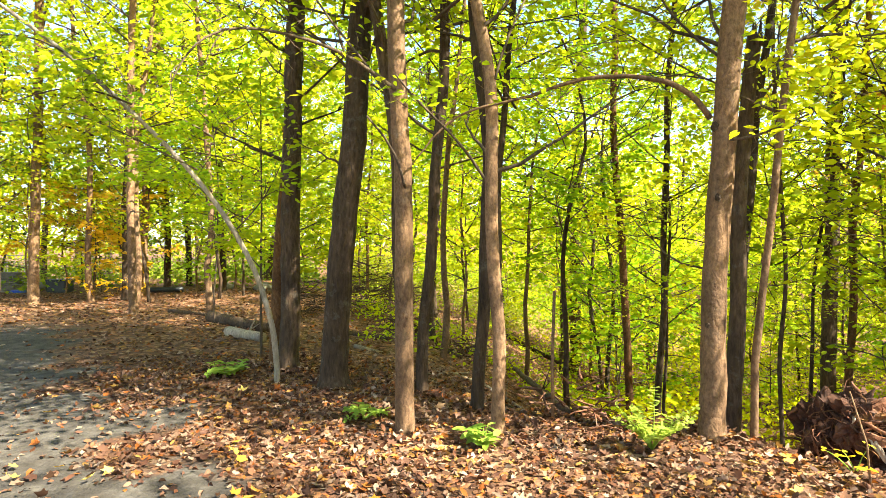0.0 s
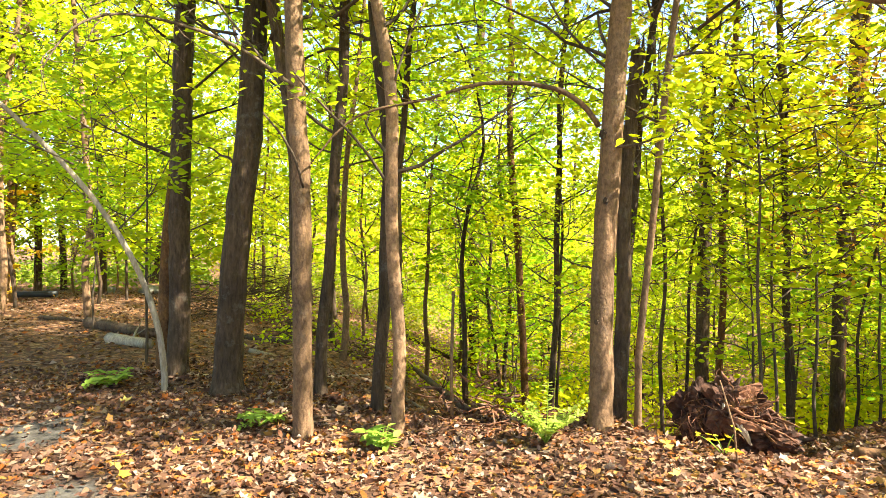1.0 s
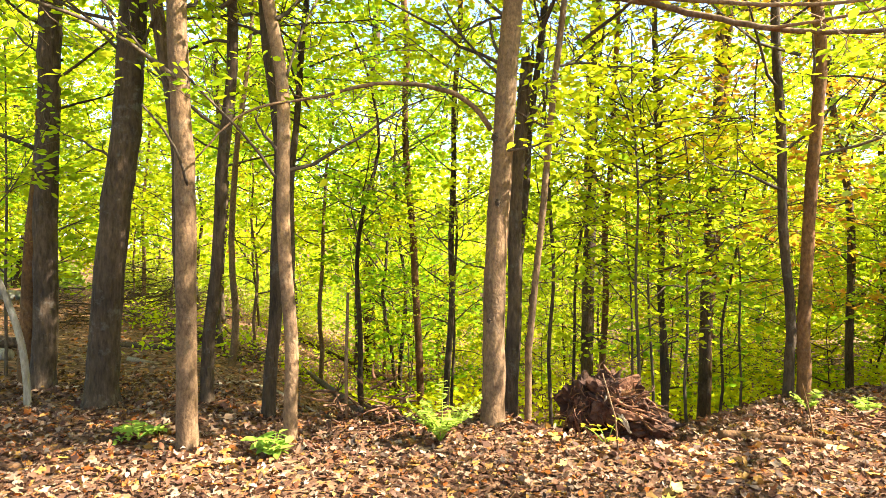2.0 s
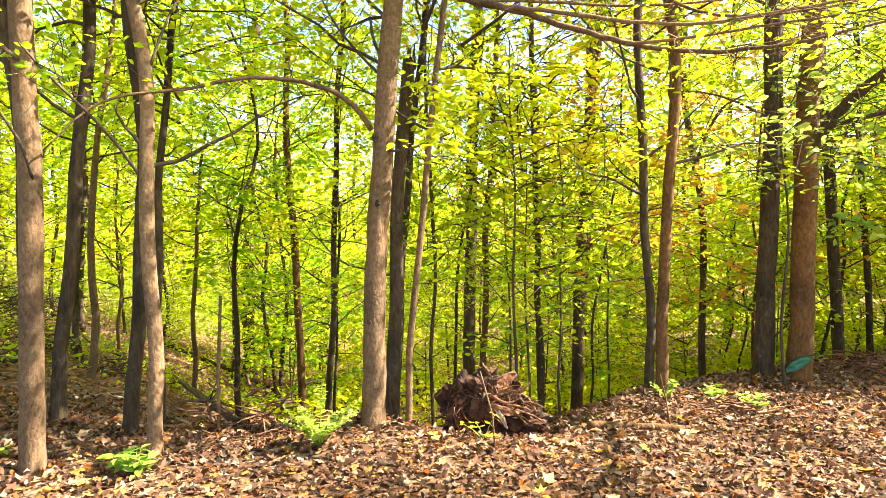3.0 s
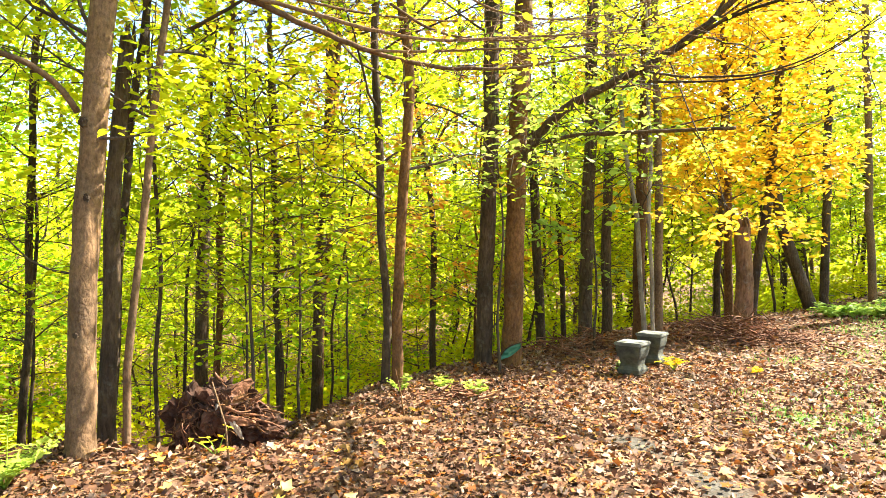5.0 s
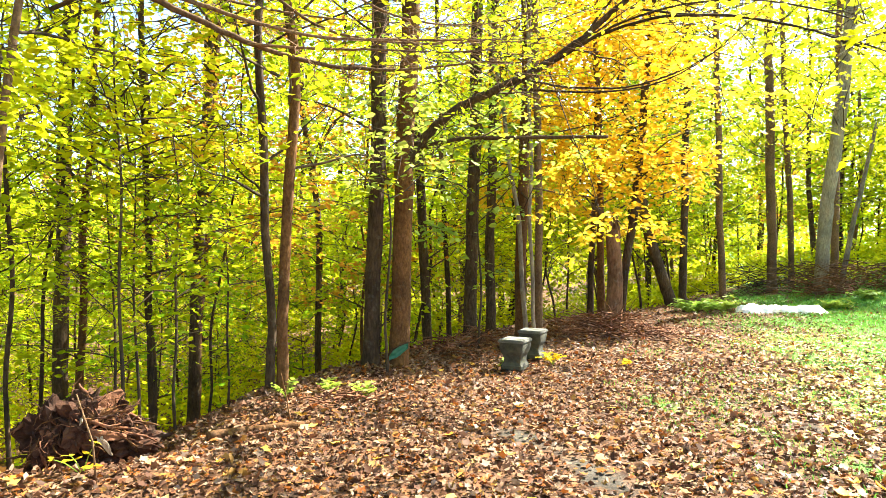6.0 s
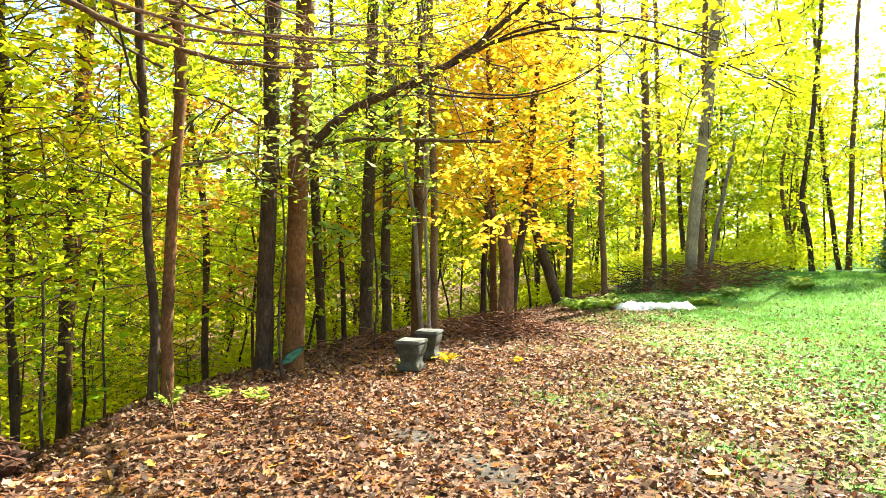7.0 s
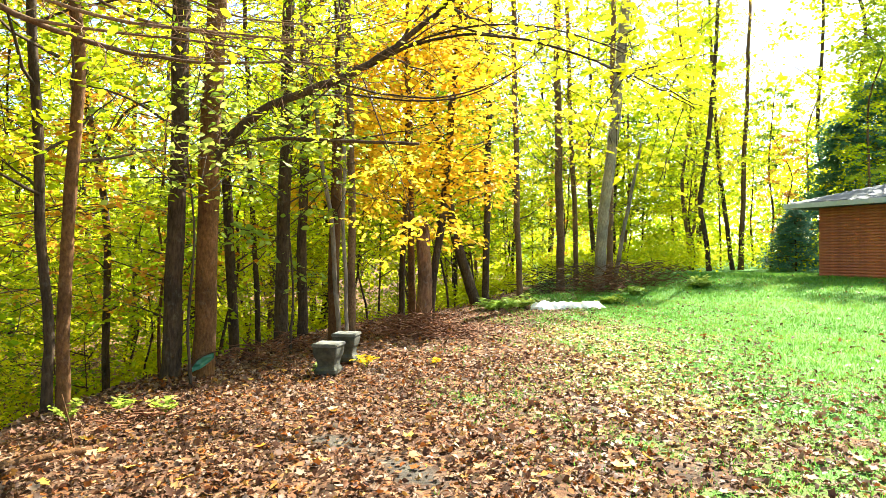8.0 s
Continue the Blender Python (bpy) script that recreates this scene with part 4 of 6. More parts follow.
KINDS = [
    wood_tree(61, 19, 1.8, 3.1, 27, 4400, 0.23, 0.13, LEAF_GREEN, "tall green-leaved tree turning yellow", BARK_DARK),
    wood_tree(62, 21, 2.4, 3.4, 28, 4500, 0.24, 0.16, LEAF_YELLOW, "tall tree with yellow-green autumn leaves", BARK_DARK),
    wood_tree(63, 16, 1.4, 2.8, 24, 4200, 0.21, 0.11, LEAF_YELLOW, "slender tree with bright yellow autumn leaves", BARK),
    wood_tree(64, 20, 2.2, 3.2, 27, 4400, 0.23, 0.14, LEAF_GOLD, "tall maple with golden leaves", BARK_RED),
    wood_tree(65, 13, 1.4, 2.6, 18, 3700, 0.20, 0.10, LEAF_RUST, "tree with rust-orange leaves", BARK_DARK),
    wood_tree(66, 16, 1.4, 3.0, 24, 4200, 0.21, 0.12, LEAF_OLIVE, "tall tree with dull olive-green leaves", BARK_DARK),
]
YOUNG = [
    wood_tree(81, 7.0, 1.4, 2.2, 22, 3000, 0.125, 0.036, LEAF_LIME, "young green-leaved tree turning yellow", BARK_DARK, 0.24),
    wood_tree(82, 7.6, 1.7, 2.4, 22, 3000, 0.125, 0.040, LEAF_YELLOW, "young tree with yellow-green autumn leaves", BARK_DARK, 0.24),
    wood_tree(83, 6.0, 1.1, 2.0, 22, 2800, 0.12, 0.032, LEAF_YELLOW, "young tree with bright yellow-green leaves", BARK, 0.24),
    wood_tree(84, 6.6, 1.3, 2.1, 22, 2800, 0.12, 0.036, LEAF_RUST, "young tree with orange-tinged leaves", BARK_RED, 0.24),
    wood_tree(85, 8.2, 3.4, 2.5, 22, 3200, 0.125, 0.06, LEAF_LIME, "young tree with green leaves held high", BARK_DARK, 0.24),
    wood_tree(86, 8.0, 3.0, 2.5, 22, 3200, 0.125, 0.06, LEAF_YELLOW, "young tree with yellow leaves held high", BARK, 0.24),
]
SAPLINGS = [
    wood_tree(71, 3.4, 0.5, 1.1, 12, 1300, 0.11, 0.014, LEAF_LIME, "leafy green sapling in the understorey", BARK_TWIG),
    wood_tree(72, 4.6, 0.8, 1.4, 14, 1600, 0.11, 0.017, LEAF_YELLOW, "yellow-green sapling in the understorey", BARK_TWIG),
    wood_tree(73, 2.4, 0.3, 1.0, 10, 1000, 0.10, 0.011, LEAF_YELLOW, "low bushy yellow sapling", BARK_TWIG),
]


def place(src, used, x, y, s, sz=1.0):
    m = pose(x, y, z_at(x, y), 0, 0, rng0.uniform(0, 360)) @ Matrix.Diagonal((s, s, s * sz, 1))
    if id(src) not in used:
        used.add(id(src))
        src.matrix_basis = m
    else:
        copy_thing(src, m)


used = set()


def in_wood(x, y, d, margin):
    s = float(side_of(CREST, np.array([x]), np.array([y]))[0])
    return s > margin or (x < -3 and d > 20) or (d > 32 and x > 10)


def spread(count, az0, az1, d0, d1, gap, margin, choose, keep=None):
    """Trees of a kind set out unevenly over a sector of the wood."""
    spots, tries = [], 0
    while len(spots) < count and tries < 5000:
        tries += 1
        az = rng0.uniform(az0, az1)
        d = d0 + (d1 - d0) * rng0.uniform() ** 0.85
        x, y = -math.sin(radians(az)) * d, math.cos(radians(az)) * d
        if not in_wood(x, y, d, margin) or (keep and not keep(az, d)):
            continue
        if any(math.hypot(x - a, y - c) < gap * (0.6 + d * 0.025) for a, c in spots):
            continue
        spots.append((x, y))
        src, s = choose(az, rng0.uniform())
        place(src, used, x, y, s)


def tall_kind(az, pick):
    if az > 12 and pick > 0.72:
        return KINDS[5], rng0.uniform(0.9, 1.2)
    s = rng0.uniform(0.85, 1.2)
    if az < -80:
        return KINDS[5 if pick < 0.3 else 2 if pick < 0.7 else 0], s * 0.9
    if az > 18:
        return KINDS[3 if pick < 0.3 else 2 if pick < 0.6 else 1 if pick < 0.85 else 0], s
    return KINDS[0 if pick < 0.34 else 1 if pick < 0.64 else 2 if pick < 0.92 else 4], s


def young_kind(az, pick):
    s = rng0.uniform(0.8, 1.2)
    if -58 < az < -36:
        return YOUNG[3 if pick < 0.3 else 0 if pick < 0.42 else 1 if pick < 0.7 else 2], s
    if -36 <= az < -10:
        return YOUNG[1 if pick < 0.4 else 2], s
    return YOUNG[0 if pick < 0.28 else 1 if pick < 0.65 else 2], s


spread(52, -122, 48, 24, 56, 3.4, 6, tall_kind, lambda az, d: not (-110.5 < az < -103.5) and not (-50 < az < -2 and d < 30))
spread(23, -119, -80, 26, 46, 2.4, 3, lambda az, pick: (KINDS[2 if pick < 0.45 else 0 if pick < 0.7 else 5 if pick < 0.9 else 4], rng0.uniform(0.45, 0.6) if -110.5 < az < -103.5 else rng0.uniform(0.75, 1.05)), lambda az, d: -103 < az or d > 34)
spread(20, -105, -78, 27, 40, 1.8, 3.0, lambda az, pick: (YOUNG[1 if pick < 0.4 else 2 if pick < 0.75 else 0], rng0.uniform(0.9, 1.4)))
spread(37, -80, 40, 10.5, 25, 1.9, 4.0, young_kind, lambda az, d: not (-52 < az < -6 and d < 19) and not (-48 < az < -26 and int(d * 7) % 3) and not (-15 < az < 16))
spread(13, -16, 17, 11, 24, 1.9, 3.0, lambda az, pick: (YOUNG[5 if az > 3 or pick < 0.3 else 4], rng0.uniform(0.9, 1.2)))
spread(3, -75, -46, 17, 27, 2.2, 4.0, lambda az, pick: (YOUNG[4 if pick < 0.6 else 5], rng0.uniform(1.15, 1.45)))
spread(6, -90, -72, 15, 26, 1.6, 1.0, lambda az, pick: (YOUNG[0 if pick < 0.6 else 1], rng0.uniform(0.8, 1.1)))
spread(58, -112, 42, 7.5, 32, 1.2, 2.2, lambda az, pick: (SAPLINGS[int(pick * 2.99)], rng0.uniform(0.8, 1.3)), lambda az, d: not (-54 < az < -4 and d < 15) and not (-15 < az < 16 and d < 21))
spread(12, 4, 38, 15, 30, 1.8, 3.0, lambda az, pick: (YOUNG[0 if pick < 0.3 else 1 if pick < 0.7 else 2], rng0.uniform(0.9, 1.25)))
spread(9, -82, -60, 13, 24, 1.5, 1.0, lambda az, pick: (YOUNG[0 if pick < 0.8 else 1], rng0.uniform(0.8, 1.1)))
spread(9, -15, 6, 15, 28, 2.0, 3.0, lambda az, pick: (YOUNG[0 if pick < 0.6 else 2], rng0.uniform(0.9, 1.2)))
spread(3, -72, -50, 22, 30, 3.0, 5.0, lambda az, pick: (KINDS[0 if pick < 0.6 else 1], rng0.uniform(0.85, 1.05)))
place(YOUNG[5], used, -8.3, 16.6, 1.35)
place(YOUNG[5], used, -5.4, 14.6, 1.2)
place(YOUNG[5], used, -10.2, 18.2, 1.4)
# unseen trees added behind the camera close the clearing and shade it
for az, d in ((75, 19), (100, 22), (125, 20), (150, 24), (175, 21), (-160, 23), (60, 24), (-140, 26), (-138, 17), (-131, 23)):
    place(KINDS[az % 3], used, -math.sin(radians(az)) * d, math.cos(radians(az)) * d, 1.1)
# tall trees past the house
for az, d in ((-111.5, 47), (-114.5, 44), (-117.5, 48)):
    place(KINDS[0 if d > 45 else 1], used, -math.sin(radians(az)) * d, math.cos(radians(az)) * d, 1.3)
place(KINDS[4], used, 32.2, -11.2, 0.56)
# kinds that found no place yet
for k, src in enumerate(KINDS + YOUNG + SAPLINGS):
    if id(src) not in used:
        place(src, used, 16.0 + 2.5 * k, 16.0 + k, 1.0)
# unseen broad tree added beside the lawn, its high crown shading the clearing
shade = thing("tree", 9.1, -4.95, z_at(9.1, -4.95), "unseen tall broad tree added to shade the clearing, yellow-green crown", "tree", "trees of the wood")
part("trunk", stem_mesh(95, [(0, 0, -0.2), (0.1, 0, 5), (0, 0.2, 10), (0, 0, 18)], 0.24, 0.07, BARK, 12, 0.4), shade)
lm, cm = crown_parts(96, 8.8, 18.5, 5.3, 28, 5600, 0.18, LEAF_YELLOW, 0.5, 0.4)
part("branching", lm, shade)["kind"] = "stuff"
part("crown", cm, shade)
# the golden maple over the benches
gx, gy = (13.73, 3.11)
gold = thing("maple_tree", gx, gy, z_at(gx, gy), "golden-yellow maple with dense glowing leaves", "tree", "trees of the wood")
part("trunk", stem_mesh(91, [(0, 0, -0.2), (0.1, 0, 3), (0, 0.1, 6), (0, 0, 9)], 0.085, 0.03, BARK_RED, 10, 0.3), gold)
lm, cm = crown_parts(92, 1.9, 7.2, 2.5, 40, 11500, 0.155, LEAF_GOLD, 0.46, 0.9, 0.3, fine=True)
part("branching", lm, gold)["kind"] = "stuff"
part("crown", cm, gold)


def spray_sapling(x, y, height, z0, radius, leaves, seed, mat, label, limbs=14, size=0.11):
    th = thing("sapling", x, y, z_at(x, y), label, "tree", "saplings")
    part("trunk", stem_mesh(seed, [(0, 0, -0.2), (0.05, 0.05, height * 0.5), (-0.05, 0.05, height)], 0.022, 0.008, BARK_TWIG, 8, 0.2), th)
    lm, cm = crown_parts(seed, z0, height, radius, limbs, leaves, size, mat, 0.26, 0.22, 0.3, 0.012, fine=True)
    part("branching", lm, th)["kind"] = "stuff"
    part("crown", cm, th)


spray_sapling(*(5.60, 6.62), 3.9, 1.6, 2.0, 1100, 201, LEAF_YELLOW, "yellow-green sapling with layered sprays of leaves")
spray_sapling(*(4.52, 6.19), 4.8, 2.9, 1.3, 800, 202, LEAF_YELLOW, "sapling with yellow-green layered leaves")
spray_sapling(*(7.37, 7.58), 5.0, 2.0, 1.8, 1300, 203, LEAF_RUST, "sapling with orange-tinged leaves")
spray_sapling(*(-11.02, 19.62), 3.0, 1.0, 2.2, 3800, 204, LEAF_GOLD, "low spreading sapling with bright yellow leaves", 16, 0.14)
spray_sapling(*(-2.71, 9.21), 4.2, 1.0, 1.6, 2400, 205, LEAF_LIME, "green sapling with layered sprays of leaves")
spray_sapling(*(-4.82, 13.14), 4.5, 1.5, 2.0, 2400, 206, LEAF_LIME, "green sapling with layered sprays of leaves")
spray_sapling(*(5.38, 7.06), 3.8, 1.8, 1.8, 1500, 207, LEAF_GREEN, "green sapling with layered sprays of leaves")
spray_sapling(*(7.04, 4.37), 3.6, 2.2, 1.0, 700, 208, LEAF_FRESH, "slender sapling with fresh green leaves")
spray_sapling(*(9.51, 4.15), 4.2, 1.3, 1.2, 500, 209, LEAF_FRESH, "sparse sapling with broad green leaves", 9, 0.15)
spray_sapling(*(5.35, 7.48), 3.6, 1.0, 1.5, 1100, 210, LEAF_LIME, "fresh green sapling with layered leaves")


# ---- undergrowth: seedlings and low shrubs on the valley floor ----
def undergrowth(name, n, az0, az1, d0, d1, margin, top, size, seed, mat, label, clumps):
    rng = np.random.default_rng(seed)
    ca = np.radians(rng.uniform(az0, az1, clumps))
    cd = d0 + (d1 - d0) * rng.uniform(0, 1, clumps) ** 0.8
    cx, cy = -np.sin(ca) * cd, np.cos(ca) * cd
    ok = side_of(CREST, cx, cy) > margin
    cx, cy = cx[ok], cy[ok]
    ch = top * rng.uniform(0.35, 1.0, len(cx))
    k = rng.integers(0, len(cx), n)
    off = rng.standard_normal((n, 2)) * (0.25 + 0.35 * ch[k])[:, None]
    x, y = cx[k] + off[:, 0], cy[k] + off[:, 1]
    h = ch[k] * np.sqrt(rng.uniform(0, 1, n)) * np.exp(-(off ** 2).sum(1) / (0.5 + ch[k]) ** 2)
    # leaves gather in level sprays
    h = np.where(rng.uniform(0, 1, n) < 0.6, np.round(h / 0.16) * 0.16 + rng.standard_normal(n) * 0.02, h)
    c = np.c_[x, y, land(x, y) + np.maximum(h, 0.03)]
    nor = rng.standard_normal((n, 3)) * 0.5 + (0, 0, 0.7)
    ax = rng.standard_normal((n, 3)) * (1, 1, 0.4)
    v = leaf_verts(rng, c, ax, nor, size * rng.uniform(0.6, 1.3, n), SIMPLE)
    tagged(new(name, quads_mesh(name, v, 4, SIMPLE_F, mat)), label, "undergrowth", kind="stuff")


undergrowth("undergrowth", 46000, -62, -12, 12, 46, 5.5, 1.5, 0.15, 301, LEAF_YELLOW, "bright yellow-green undergrowth on the valley floor", 330)
undergrowth("undergrowth", 26000, -100, -55, 9, 38, 1.5, 1.3, 0.12, 302, LEAF_GREEN, "leafy green undergrowth below the trees", 170)
undergrowth("undergrowth", 3200, -12, 20, 10, 24, 2.5, 0.6, 0.11, 303, LEAF_GREEN, "sparse seedlings on the leafy slope", 60)
undergrowth("undergrowth", 14000, -8, 14, 24, 32, 3, 1.8, 0.12, 307, LEAF_OLIVE, "dense dull green bushes on the wooded slope", 60)
undergrowth("undergrowth", 11000, -18, 2, 28, 50, 4, 2.2, 0.20, 305, LEAF_GREEN, "yellow-green thicket across the valley", 110)
undergrowth("undergrowth", 20000, -104, -78, 26, 40, -7.5, 2.0, 0.16, 306, LEAF_YELLOW, "tangled yellow-green thicket at the wood's edge", 120)
undergrowth("undergrowth", 9000, -111, -95, 31, 44, -30, 2.2, 0.17, 308, LEAF_YELLOW, "yellow-green thicket beyond the lawn", 70)
# olive leaves put the shade beyond the track into the colour
undergrowth("undergrowth", 11000, 12, 44, 25, 40, -60, 1.3, 0.17, 304, LEAF_OLIVE, "low green bushes beyond the track, dulled to paint in shade", 90)


# ---- far woods on the other side of the valley ----
def far_woods():
    rng = np.random.default_rng(17)
    cs = []
    for i in range(250):
        az = radians(rng.uniform(-120, 40))
        d = rng.uniform(52, 95)
        x, y = -math.sin(az) * d, math.cos(az) * d
        z, h, r = z_at(x, y), rng.uniform(9, 17), rng.uniform(2.4, 4.2)
        n = 360
        t = rng.uniform(0.05, 1, n)
        a = rng.uniform(0, 6.28, n)
        lump = 1 + 0.35 * np.sin(a * 3 + i) * np.sin(t * 9 + i)
        rr = r * np.sin(np.pi * (0.15 + 0.83 * t)) ** 0.6 * lump * rng.uniform(0.5, 1, n) ** 0.4
        cs.append(np.c_[x + rr * np.cos(a), y + rr * np.sin(a), z + t * h])
    for k, mat in enumerate((LEAF_YELLOW, LEAF_GREEN)):
        c = np.concatenate(cs[k::2])
        n = len(c)
        nor = rng.standard_normal((n, 3)) + (0, 0, 0.6)
        v = leaf_verts(rng, c, rng.standard_normal((n, 3)), nor, rng.uniform(0.34, 0.7, n), SIMPLE)
        ob = new("far_woods", quads_mesh("far_woods", v, 4, SIMPLE_F, mat))
        tagged(ob, "distant autumn woods in yellow and green", "woods", kind="stuff")


far_woods()



# ---- things in the clearing ----
def lump(name, size, seed, mat, fine=0.3, levels=4, smooth_shade=False):
    """An uneven clod, thicker and thinner by noise."""
    bm = bmesh.new()
    bmesh.ops.create_icosphere(bm, subdivisions=levels, radius=1.0)
    o = Vector((seed, seed * 0.7, 0))
    for v in bm.verts:
        q = v.co.copy()
        k = 1.0 + 0.5 * noise.noise(q * 1.7 + o) + 0.4 * noise.noise(q * 4.0 + o) + fine * noise.noise(Vector((q.x * 7, q.y * 7, q.z * 14)) + o)
        v.co = Vector((q.x * size[0] * k, q.y * size[1] * k, q.z * size[2] * k))
    me = bpy.data.meshes.new(name)
    bm.to_mesh(me)
    bm.free()
    me.materials.append(mat)
    return me


def uprooted_stump(x, y, z):
    th = thing("uprooted_stump", x, y, z, "uprooted rotten stump with splayed reddish-brown roots", "tree stump")
    rng = np.random.default_rng(43)
    to_cam = np.array([-x, -y, 0.0])
    to_cam /= np.linalg.norm(to_cam)
    right = np.array([-to_cam[1], to_cam[0], 0.0])
    up = np.array([0, 0, 1.0])
    turn = math.degrees(math.atan2(right[1], right[0]))
    # three clods of rotten wood and earth, one torn root plate above
    clods = [((-0.20, 0.0, 0.0), (0.19, 0.16, 0.23)), ((0.03, 0.0, 0.09), (0.22, 0.18, 0.22)), ((0.22, 0.05, 0.05), (0.18, 0.15, 0.17))]
    for i, (at, size) in enumerate(clods):
        ob = part("root_ball", lump("root_ball", size, 3.1 * i + 1, ROT_DARK, 0.35), th)
        p = right * at[0] - to_cam * at[1] + up * at[2]
        ob.matrix_basis = pose(*p, 0, 0, turn)
    mound = part("soil_mound", lump("soil_mound", (0.24, 0.22, 0.13), 9.0, ROT_DARK, 0.2), th, "dark earth torn up with the roots")
    mound.matrix_basis = pose(*(right * 0.42 - to_cam * 0.12 - up * 0.17), 0, 0, turn)
    # dark lump added to deepen the shade in the gap below the roots
    hollow = part("soil_clod", lump("soil_clod", (0.36, 0.16, 0.12), 5.0, ROT_DARK, 0.3), th, "dark filler standing in for the shade under the roots")
    hollow.matrix_basis = pose(*(right * 0.02 - to_cam * 0.05 - up * 0.30), 0, 0, turn)

    def strand(name, r, ln, mat, sides, curl, pull):
        at, size = clods[rng.integers(0, 3)]
        n = rng.standard_normal(3)
        n[1] = abs(n[1])
        n /= np.linalg.norm(n)
        c = right * at[0] - to_cam * at[1] + up * at[2]
        s = c + right * n[0] * size[0] * 0.95 + to_cam * n[1] * size[1] * 1.05 + up * n[2] * size[2] * 0.95
        out = right * n[0] + to_cam * n[1] + up * n[2]
        # hanging on one side, sweeping outwards and up on the other
        lead = (-up * 0.9 - right * 0.2) if s @ right < -0.08 else (right * 0.9 + up * rng.uniform(-0.5, 0.7))
        d = lead * 0.9 + rng.standard_normal(3) * 0.75
        d = d - out * (d @ out) + out * pull
        pts = bend(rng, s, d, ln, rng.uniform(-0.6, 0.2), 6, curl)
        b = Buf()
        b.tube(pts, r * np.array([0.7, 1.1, 1.0, 0.9, 0.7, 0.5, 0.25]), sides, 0.2, rng)
        part(name, b.mesh(name, mat), th)

    for i in range(230):
        strand("root", rng.uniform(0.0025, 0.008), rng.uniform(0.08, 0.26), (ROTTEN, ROTTEN, BARK_RED, ROT_DARK)[i % 4], 4, 0.4, 0.12)
    for i in range(34):
        strand("root", rng.uniform(0.010, 0.020), rng.uniform(0.12, 0.28), (ROTTEN, ROT_DARK)[i % 2], 6, 0.3, 0.1)
    for i in range(16):
        strand("root", rng.uniform(0.003, 0.006), rng.uniform(0.14, 0.26), BARK_RED, 4, 0.4, 0.9)
    for i in range(7):
        strand("wood_chip", rng.uniform(0.008, 0.014), rng.uniform(0.05, 0.12), BARK_PALE, 5, 0.2, 0.1)
    # torn plates of wood rising at one end, the largest rust-coloured
    def plate(at, way, ln, wide, thick, mat):
        way = way / np.linalg.norm(way)
        across = np.cross(way, to_cam)
        n = 9
        v = []
        for i in range(n + 1):
            t = i / n
            w = wide * (0.75 + 0.35 * math.sin(2.6 * t + 0.4)) * (1 - 0.55 * t ** 4)
            p = at + way * ln * t + to_cam * 0.03 * math.sin(4 * t) + across * rng.uniform(-0.006, 0.006)
            for sx, sy in ((-1, -1), (-0.35, -1.3), (0.3, -0.9), (1, -1), (1, 1), (0, 1.2), (-1, 1)):
                v.append(p + across * (w * sx * rng.uniform(0.9, 1.1)) + to_cam * (-thick * sy * rng.uniform(0.8, 1.2)))
        f = [(i * 7 + k, i * 7 + (k + 1) % 7, (i + 1) * 7 + (k + 1) % 7, (i + 1) * 7 + k) for i in range(n) for k in range(7)]
        b = Buf()
        b.add(v, f + [tuple(range(7))[::-1], tuple(range(n * 7, n * 7 + 7))])
        part("torn_wood", b.mesh("torn_wood", mat, False), th)

    plate(right * 0.02 + up * 0.12 + to_cam * 0.06, right * 1.0 + up * 0.62, 0.36, 0.060, 0.022, ROTTEN)
    plate(right * 0.00 + up * 0.10 + to_cam * 0.12, right * 1.0 + up * 0.30, 0.30, 0.040, 0.018, BARK_RED)
    plate(right * 0.06 + up * 0.02 + to_cam * 0.16, right * 1.0 - up * 0.25, 0.30, 0.034, 0.018, ROTTEN)
    plate(right * 0.12 + up * 0.04 + to_cam * 0.17, right * 0.55 - up * 1.0, 0.26, 0.022, 0.012, BARK_PALE)
    plate(-right * 0.10 + up * 0.22 + to_cam * 0.05, right * 1.0 + up * 0.12, 0.32, 0.045, 0.020, ROT_DARK)
    plate(-right * 0.24 + up * 0.10 + to_cam * 0.10, right * 0.35 - up * 1.0, 0.24, 0.030, 0.016, ROTTEN)
    # roots running down the far side of the mound
    for i in range(26):
        s = right * rng.uniform(0.15, 0.30) + up * rng.uniform(-0.05, 0.12) + to_cam * rng.uniform(-0.12, 0.14)
        b = Buf()
        b.tube(bend(rng, s, right * 1.0 - up * rng.uniform(0.1, 0.5) + rng.standard_normal(3) * 0.15, rng.uniform(0.2, 0.45), -0.35, 6, 0.18), rng.uniform(0.006, 0.016) * np.array([0.9, 1.1, 1.0, 0.9, 0.7, 0.5, 0.3]), 5, 0.2, rng)
        part("root", b.mesh("root", (ROT_DARK, BARK_RED, ROTTEN)[i % 3]), th)
    return th


uprooted_stump(*(3.32, 5.07, 0.09))
# knots and branch scars on the near trunk
for i, (kx, ky, kz, r) in enumerate(((2.26, 5.23, 0.93, 0.020), (2.28, 5.22, 1.99, 0.024), (2.32, 5.21, 2.58, 0.030), (2.25, 5.23, 0.35, 0.016))):
    out = Vector((-kx, -ky, 0)).normalized()
    out.rotate(Matrix.Rotation(radians((-20, 15, -30, 30)[i]), 3, "Z"))
    ob = part("knot", lump("knot", (r, r * 0.6, r * 1.3), 2.3 * i + 4, BARK_DARK, 0.2, 3), knot_tree, "dark branch scar")
    ob.matrix_basis = Matrix.Translation(Vector((kx, ky, kz)) + out * 0.088 - knot_tree.matrix_world.translation) @ Matrix.Rotation(math.atan2(out.y, out.x) - math.pi / 2, 4, "Z")


